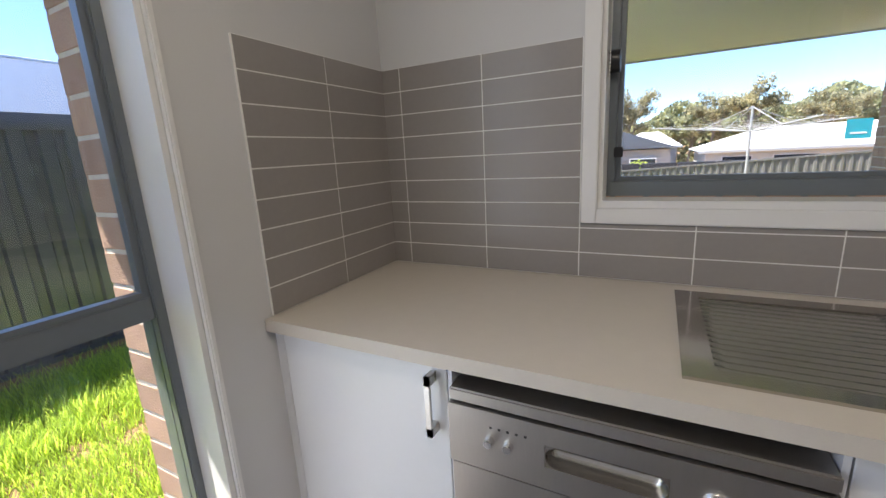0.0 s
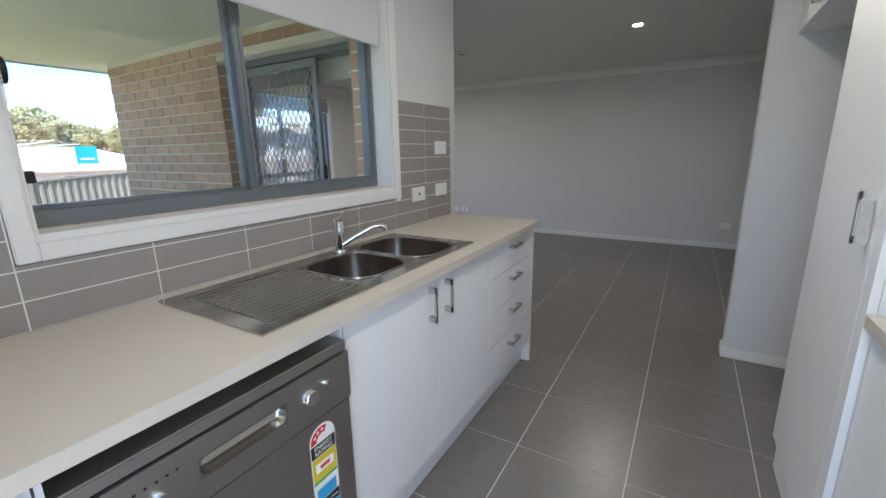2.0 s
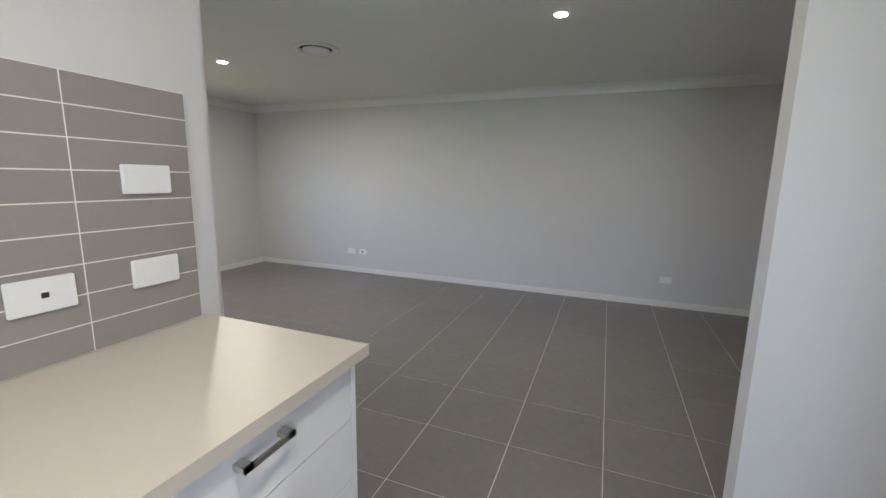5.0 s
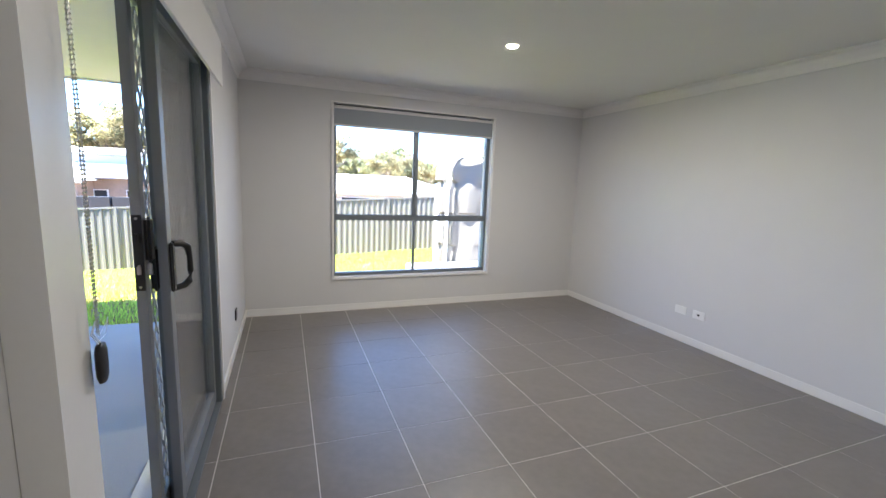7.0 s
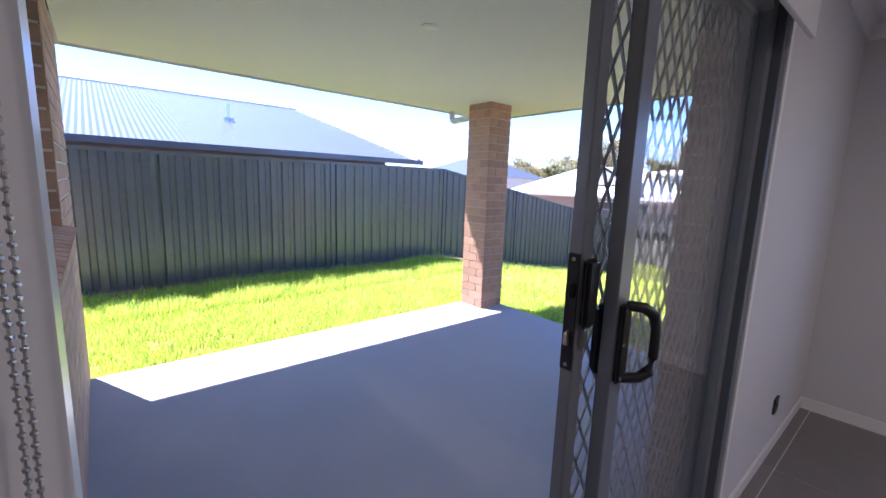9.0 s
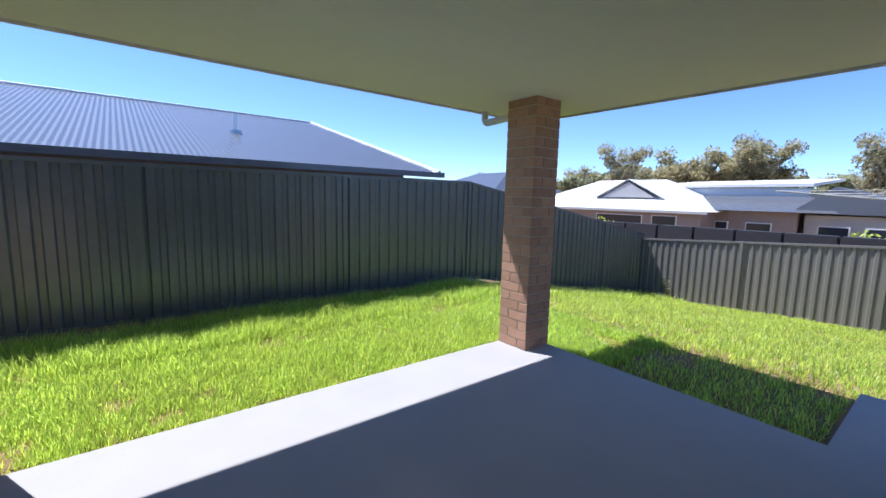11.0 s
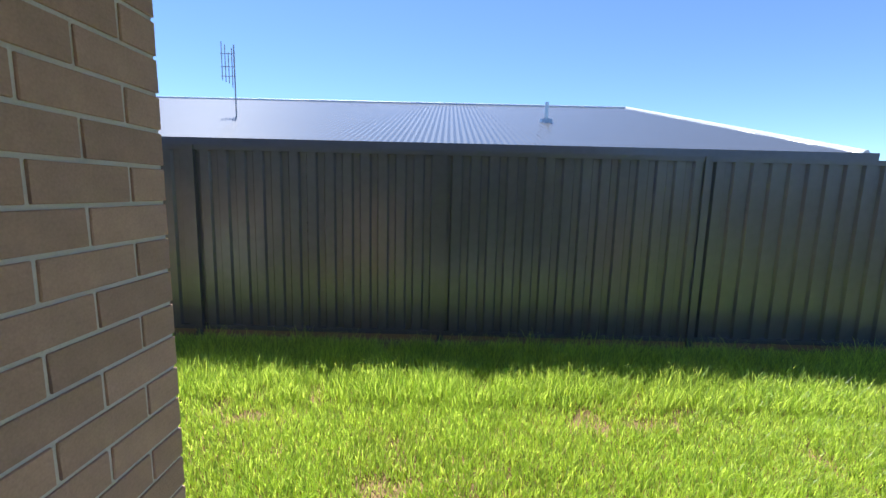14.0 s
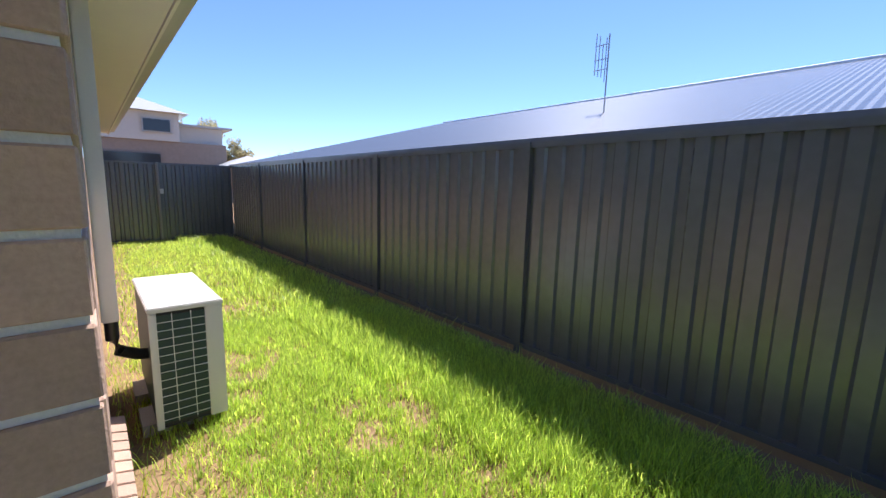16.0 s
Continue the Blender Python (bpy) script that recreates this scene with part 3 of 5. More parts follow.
# reveals
structure("trim_reveal", [(KWIN[0], 0.0, KWIN[2] - 0.0, KWIN[1], 0.10, KWIN[2] + 0.02), (KWIN[0], 0.0, KWIN[2] + 0.02, KWIN[0] + 0.012, 0.10, KWIN[3]), (KWIN[1] - 0.012, 0.0, KWIN[2] + 0.02, KWIN[1], 0.10, KWIN[3])], TRIM)
structure("trim_reveal", [(-0.105, SWIN[0], SWIN[2], 0.0, SWIN[0] + 0.012, SWIN[3]), (-0.105, SWIN[1] - 0.012, SWIN[2], 0, SWIN[1], SWIN[3])], TRIM)
structure("trim_reveal", [(LWIN[0], YW, LWIN[2], LWIN[1], YW + 0.065, LWIN[2] + 0.012), (LWIN[0], YW, LWIN[2] + 0.012, LWIN[0] + 0.012, YW + 0.065, LWIN[3]), (LWIN[1] - 0.012, YW, LWIN[2] + 0.012, LWIN[1], YW + 0.065, LWIN[3])], TRIM)

# sliding door
sd = thing("door_1", (XO + 0.1, 1.25, 0), "half-open grey aluminium glass sliding door with a diamond-grille security screen", "sliding door", kind="structure")
D0, D1, DH = DOOR[0], DOOR[1], DOOR[3]
FX0, FX1 = 2.745, 2.884
bpart("door_frame", [(FX0, D0, -0.03, FX1, D1, 0.012), (FX0, D0, DH - 0.05, FX1, D1, DH), (FX0, D0, 0.012, FX1, D0 + 0.035, DH - 0.05), (FX0, D1 - 0.045, 0.012, FX1, D1, DH - 0.05),
                      (FX0 + 0.03, D0 + 0.035, 0.012, FX0 + 0.034, D1 - 0.045, 0.024), (FX0 + 0.065, D0 + 0.035, 0.012, FX0 + 0.069, D1 - 0.045, 0.024)], ALU, sd, bev=0.002)


def sash(name, xc, y0, y1, material, stile=0.055, glass=None, t=0.016):
    z0, z1 = 0.025, DH - 0.055
    p = bpart(name, [(xc - t, y0, z0, xc + t, y0 + stile, z1), (xc - t, y1 - stile, z0, xc + t, y1, z1),
                     (xc - t, y0 + stile, z0, xc + t, y1 - stile, z0 + 0.08), (xc - t, y0 + stile, z1 - 0.06, xc + t, y1 - stile, z1)], material, sd, bev=0.002)
    if glass:
        g = bpart("pane", [(xc - 0.003, y0 + stile, z0 + 0.08, xc + 0.003, y1 - stile, z1 - 0.06)], glass, p)
        g.visible_shadow = False
    return p


GX = 2.840
leaf = sash("door_leaf", GX, 1.250, D1 - 0.04, ALULIGHT, glass=GLASS)
fixed = sash("fixed_leaf", 2.812, 1.285, D1 - 0.045, ALU, 0.045, glass=GLASS, t=0.009)
screen = sash("screen_leaf", 2.785, 1.18, D1 - 0.05, ALULIGHT, 0.042)


def diamond_grille(parent, x, y0, y1, z0, z1, p=0.058, h=0.105):
    bm = bmesh.new()
    w = 0.0058
    ny = int((y1 - y0) / p) + 2
    nz = int((z1 - z0) / h) + 2

    def strip(a, b):
        (ya, za), (yb, zb) = a, b
        d = Vector((yb - ya, zb - za)).normalized()
        s = Vector((-d.y, d.x)) * w / 2
        v = [bm.verts.new((xx, yy, zz)) for xx in (x - 0.003, x + 0.003) for yy, zz in ((ya + s.x, za + s.y), (ya - s.x, za - s.y), (yb - s.x, zb - s.y), (yb + s.x, zb + s.y))]
        for f in ((0, 1, 2, 3), (7, 6, 5, 4), (0, 4, 5, 1), (1, 5, 6, 2), (2, 6, 7, 3), (3, 7, 4, 0)):
            bm.faces.new([v[i] for i in f])
    for i in range(-1, ny):
        for j in range(-1, nz):
            for k in (0, 1):
                cy, cz = y0 + (i + 0.5 * k) * p, z0 + (j + 0.5 * k) * h
                for ey, ez in ((p / 2, h / 2), (p / 2, -h / 2)):
                    a, b = (cy, cz), (cy + ey, cz + ez)
                    if min(a[0], b[0]) < y0 - 0.002 or max(a[0], b[0]) > y1 + 0.002 or min(a[1], b[1]) < z0 or max(a[1], b[1]) > z1:
                        continue
                    strip(a, b)
    return part("grille", bm, MESHMAT, parent, "grey diamond-pattern security grille", kind="stuff")


diamond_grille(screen, 2.785, 1.23, D1 - 0.10, 0.105, DH - 0.115)
lk = bpart("lock_plate", [(GX + 0.016, 1.258, 0.925, GX + 0.030, 1.297, 1.115)], BLACK, leaf, bev=0.005)
bm = bmesh.new()
tube(bm, [(GX + 0.024, 1.285, 0.935), (GX + 0.050, 1.312, 0.938), (GX + 0.066, 1.328, 0.955), (GX + 0.070, 1.333, 0.99), (GX + 0.070, 1.333, 1.055), (GX + 0.064, 1.326, 1.09), (GX + 0.048, 1.310, 1.105), (GX + 0.024, 1.285, 1.108)],
     [0.012, 0.013, 0.014, 0.011, 0.011, 0.014, 0.013, 0.012], 12)
part("pull_handle", bm, BLACK, leaf, "black moulded pull handle", smooth=True)
bpart("outer_handle", [(GX - 0.046, 1.255, 0.93, GX - 0.017, 1.300, 1.10)], BLACK, leaf, "black outer handle block", bev=0.010)
for z in (0.94, 1.02, 1.10):
    bm = bmesh.new()
    tube(bm, [(GX + 0.030, 1.268, z), (GX + 0.0318, 1.268, z)], 0.0045, 12)
    part("screw", bm, HANDLE, leaf, "bright screw head")
lkb = bpart("screen_lock", [(2.8015, 1.182, 1.055, 2.822, 1.232, 1.215)], BLACK, screen, "black screen door lock body", bev=0.009)
bpart("edge_plate", [(2.770, 1.1755, 0.955, 2.800, 1.1795, 1.225)], BLACK, screen, "black lock face plate", bev=0.0015)
bpart("latch_tongue", [(2.778, 1.162, 1.125, 2.792, 1.1755, 1.160)], BLACK, screen, bev=0.002)
bpart("latch_lever", [(2.802, 1.196, 1.005, 2.816, 1.212, 1.050)], HANDLE, screen, "nickel snib lever", bev=0.003)
bpart("strike_catch", [(2.779, 1.165, 1.015, 2.791, 1.1755, 1.045)], HANDLE, screen, bev=0.002)
for z in (0.968, 1.045, 1.148, 1.212):
    bm = bmesh.new()
    tube(bm, [(2.785, 1.1756, z), (2.785, 1.1742, z)], 0.0045, 12)
    part("screw", bm, HANDLE, screen, "bright screw head")

# pantry side
PY = -1.74
base_cabinet("base_cabinet", 0.02, 1.710, YB + 0.005, PY - 0.02, [(0.02, 0.60, 0.145, 0.866), (0.60, 1.17, 0.145, 0.866), (1.17, 1.710, 0.145, 0.866)],
             "long white base cabinet with doors under the second bench",
             [[((0.55, PY - 0.02, 0.70), (0.55, PY - 0.02, 0.83))], [((0.66, PY - 0.02, 0.70), (0.66, PY - 0.02, 0.83))], [((1.245, PY - 0.02, 0.675), (1.245, PY - 0.02, 0.805))]], sign=1)
bpart("side_worktop", [(0.002, YB + 0.002, 0.868, 1.713, PY, 0.9)], BENCH)
tagged(bpy.data.objects["side_worktop"], "cream speckled laminate worktop beside the pantry", "worktop")
pn = thing("pantry_cupboard", (2.05, -2.07, 0), "tall white melamine pantry cupboard with a nickel handle", "cupboard")
bpart("body", [(1.716, YB + 0.002, 0.0, 2.337, PY - 0.02, 2.10)], CABINET, pn)
d = bpart("door", [(1.768, PY - 0.019, 0.145, 2.334, PY, 2.09)], CABINET, pn, bev=0.001)
lever(d, "handle", (1.815, PY, 1.055), (1.815, PY, 1.19), (0, 0.032, 0))
bpart("side_panel", [(1.716, PY - 0.019, 0.0, 1.766, PY, 2.10)], CABINET, pn)
oh = thing("fridge_cupboard", (2.85, -2.07, 1.87), "white overhead cupboard above the empty fridge space", "cupboard")
bpart("body", [(2.339, YB + 0.002, 1.87, 3.338, PY - 0.02, 2.20)], CABINET, oh)
for a, b, hx in ((2.339, 2.85, 2.80), (2.85, 3.338, 2.90)):
    d = bpart("door", [(a + 0.0015, PY - 0.019, 1.87, b - 0.0015, PY, 2.20)], CABINET, oh, bev=0.001)
    lever(d, "handle", (hx, PY, 1.90), (hx, PY, 2.03), (0, 0.032, 0))


# ---- outside ----
def corrugated(bm, y0, y1, x, z0a, z1a, z0b, z1b, amp=0.026, pitch=0.17, axis="y"):
    n = max(1, round(abs(y1 - y0) / pitch))
    prof = [(0, 0), (0.32, 0), (0.42, 1), (0.9, 1), (1, 0)]
    prev = None
    for k in range(n):
        for a, h in prof[:-1] if k < n - 1 else prof:
            t = (k + a) / n
            u = y0 + (y1 - y0) * t
            za, zb = z0a + (z0b - z0a) * t, z1a + (z1b - z1a) * t
            q = x + amp * h
            row = [bm.verts.new((q, u, z) if axis == "y" else (u, q, z)) for z in (za, zb)]
            if prev:
                bm.faces.new((prev[0], row[0], row[1], prev[1]))
            prev = row


def fence_panel(axis, u0, u1, at, bot0, top0, bot1, top1, material=None, label="dark slate steel fence panel with vertical ribs"):
    material = material or FENCE
    mid = (at, (u0 + u1) / 2, (bot0 + bot1) / 2) if axis == "y" else ((u0 + u1) / 2, at, (bot0 + bot1) / 2)
    t = thing("fence_panel", mid, label, "fence", "fence panels")
    bm = bmesh.new()
    corrugated(bm, u0 + 0.01, u1 - 0.01, at - 0.008, bot0, top0, bot1, top1, amp=0.024, axis=axis)
    part("ribbed_sheet", bm, material, t)

    def rail(name, dz0, dz1, hw):
        bm = bmesh.new()
        a, b = ((bot0, bot1) if name == "bottom_rail" else (top0, top1))
        vs = []
        for u, z in ((u0, a), (u1, b)):
            for s, h in ((-hw, dz0), (hw, dz0), (hw, dz1), (-hw, dz1)):
                vs.append(bm.verts.new((at + s, u, z + h) if axis == "y" else (u, at + s, z + h)))
        for f in ((3, 2, 1, 0), (4, 5, 6, 7), (0, 1, 5, 4), (1, 2, 6, 5), (2, 3, 7, 6), (3, 0, 4, 7)):
            bm.faces.new([vs[i] for i in f])
        part(name, bm, material, t)
    rail("top_rail", -0.035, 0.012, 0.025)
    rail("bottom_rail", -0.012, 0.03, 0.025)
    z0, z1 = min(bot0, bot1) - 0.25, top1 + 0.012
    s = 0.038
    bpart("post", [(at - s, u1 - 0.032, bot1 - 0.12, at + s, u1 + 0.032, z1)] if axis == "y" else [(u1 - 0.032, at - s, bot1 - 0.12, u1 + 0.032, at + s, z1)], material, t)
    lo = min(ground_height(at, u0), ground_height(at, u1)) if axis == "y" else min(ground_height(u0, at), ground_height(u1, at))
    pl = [(at - 0.02, u0 + 0.03, lo - 0.1, at + 0.02, u1 - 0.03, min(bot0, bot1) - 0.014)] if axis == "y" else [(u0 + 0.03, at - 0.02, lo - 0.1, u1 - 0.03, at + 0.02, min(bot0, bot1) - 0.014)]
    bpart("plinth_board", pl, TIMBER, t, "pale timber plinth board")
    return t


XFN = -3.18
posts = [-10.8, -8.5, -6.13, -3.78, -1.415, 0.945, 3.37, 5.78, 8.05, 10.35, 12.3]
def ftop(y):
    return 1.64 if y < 5.8 else 1.64 - 0.178 * (y - 5.78)
def fbot(y):
    return -0.105 if y < 5.8 else -0.105 - 0.178 * (y - 5.78)
for a, b in zip(posts, posts[1:]):
    fence_panel("y", a, b, XFN, fbot(a), ftop(a), fbot(b), ftop(b))
def rear_top(x):
    return 0.35 + 0.058 * (x + 3)


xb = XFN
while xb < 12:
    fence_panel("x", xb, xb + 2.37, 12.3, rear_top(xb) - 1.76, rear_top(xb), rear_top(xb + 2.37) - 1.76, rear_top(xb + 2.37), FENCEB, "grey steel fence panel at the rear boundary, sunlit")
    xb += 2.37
fence_panel("x", -3.18, -1.6, -10.8, -0.15, 1.64, -0.15, 1.64)
fence_panel("x", -1.6, -0.4, -10.8, -0.15, 1.64, -0.15, 1.64, None, "dark steel side gate panel")

gl_ = thing("gate_post", (-1.6, -10.74, -0.15), "pale steel gate post with a small latch beside the dark gate", "gate post")
bpart("post", [(-1.63, -10.765, -0.30, -1.58, -10.70, 1.66)], FENCEB, gl_, bev=0.004)
bpart("latch", [(-1.70, -10.74, 0.95, -1.63, -10.69, 1.06)], GUTTER, gl_, bev=0.006)

# column
COL = (-0.285, 0.055, 3.70, 4.03)
def column():
    t = thing("brick_pier", ((COL[0] + COL[1]) / 2, (COL[2] + COL[3]) / 2, SLAB), "square brown brick pier holding up the patio roof", "pillar")
    bpart("mortar_core", [(COL[0] + 0.004, COL[2] + 0.004, SLAB, COL[1] - 0.004, COL[3] - 0.004, SOF)], MORTARPIER, t)
    return t
pier = column()

# neighbour's house
nb = thing("house", (-9, -3, GR), "neighbouring house with a dark grey corrugated steel roof", "house")
bpart("wall", [(-15.5, -14, GR - 0.3, -5.1, 5.6, 1.85)], FARBRICK, nb)
def sheet_roof(name, parent, e0, e1, r0, r1, material, pitch=0.15, amp=0.01, lines=True):
    """A ribbed slope between an eave e0-e1 and a ridge r0-r1; ribs run up the slope."""
    bm = bmesh.new()
    e0, e1, r0, r1 = map(Vector, (e0, e1, r0, r1))
    n = max(2, int((e1 - e0).length / pitch)) * 4
    nrm = (e1 - e0).cross(r0 - e0).normalized()
    if nrm.z < 0:
        nrm = -nrm
    prev = None
    L = (e1 - e0).length
    ed = (e1 - e0) / L
    s0, s1 = (r0 - e0).dot(ed), (r1 - e0).dot(ed)
    up = (r0 - e0) - ed * s0
    for k in range(n + 1):
        s = L * k / n
        h = amp * (0.5 - 0.5 * math.cos(2 * math.pi * k / 4))
        f = min(1.0, s / s0 if s0 > 0.01 else 1.0, (L - s) / (L - s1) if L - s1 > 0.01 else 1.0)
        a = e0 + ed * s + nrm * h
        b = e0 + ed * s + up * max(f, 0.0) + nrm * h
        row = [bm.verts.new(a), bm.verts.new(b)]
        if prev:
            bm.faces.new((prev[0], row[0], row[1], prev[1]))
        prev = row
    return part(name, bm, material, parent)
EA, EB = (-4.5, -16.0, 1.86), (-4.5, 6.1, 1.86)
RA, RB = (-10.4, -11.0, 3.53), (-10.4, 5.55, 3.53)
sheet_roof("roof", nb, EA, EB, RA, RB, ROOFMETAL, 0.085, 0.009)
bm = bmesh.new()
tube(bm, [RA, RB], 0.05, 8)
tube(bm, [RB, EB], 0.05, 8)
part("ridge_cap", bm, RIDGE, nb)
bpart("roof_gutter", [(-4.5, -16.0, 1.76, -4.38, 6.15, 1.86)], FENCE, nb)
bm = bmesh.new()
tube(bm, [(-7.0, 2.73, 2.5), (-7.0, 2.73, 2.62), (-7.0, 2.73, 2.63), (-7.0, 2.73, 2.92)], [0.13, 0.11, 0.035, 0.035], 10)
part("roof_vent", bm, HANDLE, nb, "galvanised vent pipe")
an = thing("tv_antenna", (-6.9, -2.85, 2.6), "thin grey television antenna on a mast", "antenna")
bm = bmesh.new()
tube(bm, [(-6.9, -2.85, 2.55), (-6.9, -2.85, 3.75)], 0.013, 6)
part("mast", bm, GUTTER, an)

# lawn
def lawn():
    rng = np.random.default_rng(3)
    verts, faces = [], []

    def scatter(n, x0, x1, y0, y1, h0, h1, wdt, avoid):
        xs, ys = rng.uniform(x0, x1, n), rng.uniform(y0, y1, n)
        for x, y in zip(xs, ys):
            if avoid(x, y):
                continue
            p = noise.noise((x * 1.3, y * 1.3, 0)) * 0.5 + noise.noise((x * 5, y * 5, 3)) * 0.5
            if x < XFN + 0.10 + 0.08 * p:
                continue
            if 0 > x > -0.46 - 0.4 * p and y < 4.2 and rng.random() < 0.7:
                continue
            if x > -0.78 - 0.5 * p and y < 0.3 and rng.random() < 0.72:
                continue
            if p < -0.25 and rng.random() < 0.7:
                continue
            h = (h0 + (h1 - h0) * rng.random()) * (0.8 + 0.5 * p)
            if x < XFN + 0.30:
                if rng.random() < 0.5:
                    continue
                h *= 0.7
            elif x < XFN + 1.3:
                h *= 1.2 + 1.1 * rng.random()
            a, l = rng.uniform(0, 2 * math.pi), rng.uniform(0.2, 0.9) * h
            dx, dy = math.cos(a), math.sin(a)
            z = ground_height(x, y) - 0.005
            i = len(verts)
            wx, wy = -dy * wdt, dx * wdt
            verts.extend([(x - wx, y - wy, z), (x + wx, y + wy, z), (x + dx * l * 0.4 + wx * 0.8, y + dy * l * 0.4 + wy * 0.8, z + h * 0.6),
                          (x + dx * l * 0.4 - wx * 0.8, y + dy * l * 0.4 - wy * 0.8, z + h * 0.6), (x + dx * l, y + dy * l, z + h)])
            faces.extend([(i, i + 1, i + 2, i + 3), (i + 3, i + 2, i + 4)])
    out = lambda x, y: (x > -0.36 and y < 0.27) or (x > -0.31 and y < 4.05) or (x > 2.05 and y < 5.25) or (x > 4.75 and y < 5.25) or (x > 5.25 and y < 6.65)
    scatter(330000, XFN + 0.03, 0.6, -3.6, 5.4, 0.035, 0.115, 0.0029, out)
    scatter(80000, XFN + 0.03, 3.0, 4.0, 12.25, 0.05, 0.12, 0.0045, out)
    scatter(40000, XFN + 0.03, -0.37, -10.7, -3.5, 0.05, 0.12, 0.005, out)
    scatter(30000, 3.0, 9.0, 5.2, 12.25, 0.06, 0.12, 0.007, out)
    me = bpy.data.meshes.new("lawn")
    me.from_pydata(verts, [], faces)
    me.materials.append(GRASS)
    tagged(new("lawn", me), "bright green lawn with bare straw patches", "lawn", kind="stuff")


def leafy(m, light, share):
    """Let light through the blades or leaves of a material, and vary them one by one."""
    gn, gl = m.node_tree.nodes, m.node_tree.links
    b = gn["Principled BSDF"]
    vary = gn.new("ShaderNodeHueSaturation")
    geo = gn.new("ShaderNodeNewGeometry")
    value, hue = gn.new("ShaderNodeMapRange"), gn.new("ShaderNodeMapRange")
    value.inputs["To Min"].default_value, value.inputs["To Max"].default_value = 0.5, 1.55
    hue.inputs["To Min"].default_value, hue.inputs["To Max"].default_value = 0.515, 0.475
    gl.new(geo.outputs["Random Per Island"], value.inputs["Value"])
    gl.new(geo.outputs["Random Per Island"], hue.inputs["Value"])
    gl.new(value.outputs["Result"], vary.inputs["Value"])
    gl.new(hue.outputs["Result"], vary.inputs["Hue"])
    old = b.inputs["Base Color"].links[0].from_socket
    gl.new(old, vary.inputs["Color"])
    gl.new(vary.outputs["Color"], b.inputs["Base Color"])
    vt = gn.new("ShaderNodeHueSaturation")
    vt.inputs["Color"].default_value = (*light, 1)
    gl.new(value.outputs["Result"], vt.inputs["Value"])
    gl.new(hue.outputs["Result"], vt.inputs["Hue"])
    tl = gn.new("ShaderNodeBsdfTranslucent")
    gl.new(vt.outputs["Color"], tl.inputs["Color"])
    mx = gn.new("ShaderNodeMixShader")
    mx.inputs["Fac"].default_value = share
    gl.new(b.outputs[0], mx.inputs[1])
    gl.new(tl.outputs[0], mx.inputs[2])
    gl.new(mx.outputs[0], gn["Material Output"].inputs["Surface"])


GRASS = mat("grass blades", (0.27, 0.395, 0.055), 0.40, vary=0.4, scale=1.5, bscale=20)
leafy(GRASS, (0.72, 0.92, 0.15), 0.48)
leafy(LEAF, (0.44, 0.44, 0.21), 0.5)
leafy(LEAFB, (0.50, 0.46, 0.24), 0.5)
lawn()


# ---- small fittings indoors ----
def socket_x(x0, x1, z0, z1, y, hole=False, label="white double power point on the tiled splashback"):
    t = thing("power_point", ((x0 + x1) / 2, y, (z0 + z1) / 2), label, "power point", "power points")
    bpart("plate", [(x0, y - 0.010, z0, x1, y, z1)], WHITE, t, bev=0.0025)
    cx, cz = (x0 + x1) / 2, (z0 + z1) / 2
    if hole:
        bpart("outlet", [(cx - 0.004, y - 0.011, cz - 0.006, cx + 0.010, y - 0.0095, cz + 0.006)], DARK, t)
    else:
        w = (x1 - x0) / 4
        for s in (-1, 1):
            bpart("switch", [(cx + s * w - 0.005, y - 0.013, cz + 0.012, cx + s * w + 0.005, y - 0.0095, cz + 0.024)], WHITE, t, bev=0.001)


socket_x(2.524, 2.650, 1.286, 1.362, -0.0087)
socket_x(2.524, 2.650, 1.036, 1.112, -0.0087)
socket_x(2.272, 2.398, 1.030, 1.108, -0.0087, True, "white single outlet plate on the tiled splashback")


def socket_wall(x, y0, y1, z0, z1, out, hole=False, material=None):
    t = thing("power_point", (x, (y0 + y1) / 2, (z0 + z1) / 2), "small power point low on the painted wall" if not material else "small dark outlet plate low on the wall", "power point", "power points")
    bpart("plate", [(x, y0, z0, x + out * 0.010, y1, z1)], material or WHITE, t, bev=0.002)
    cy, cz = (y0 + y1) / 2, (z0 + z1) / 2
    bpart("outlet", [(x + out * 0.0095, cy - 0.012, cz - 0.008, x + out * 0.0115, cy + 0.012, cz + 0.010)], DARK if hole else WHITE, t)


socket_wall(XF, 2.12, 2.235, 0.262, 0.335, -1)
socket_wall(XF, 1.935, 2.05, 0.262, 0.335, -1, True)
socket_wall(XF, -1.86, -1.745, 0.262, 0.335, -1)
socket_wall(XD, 3.0, 3.08, 0.235, 0.32, 1, True, BLACK)


def downlight(x, y, z=CE, watts=2.2, lit=True, label="round recessed downlight with a warm lit lens"):
    t = thing("downlight", (x, y, z), label, "ceiling light", "ceiling lights")
    bm = bmesh.new()
    tube(bm, [(x, y, z + 0.001), (x, y, z - 0.004), (x, y, z - 0.006)], [0.052, 0.051, 0.044], 28)
    part("rim", bm, WHITE, t, smooth=True)
    bm = bmesh.new()
    tube(bm, [(x, y, z - 0.0062), (x, y, z - 0.009)], [0.038, 0.034], 24)
    part("lens", bm, LAMPGLOW if lit else WHITE, t)
    if lit:
        d = bpy.data.lights.new("downlight_lamp", "AREA")
        d.shape, d.size, d.energy, d.color = "DISK", 0.07, watts, (1.0, 0.88, 0.72)
        o = new("downlight_lamp", d)
        o.location = (x, y, z - 0.012)


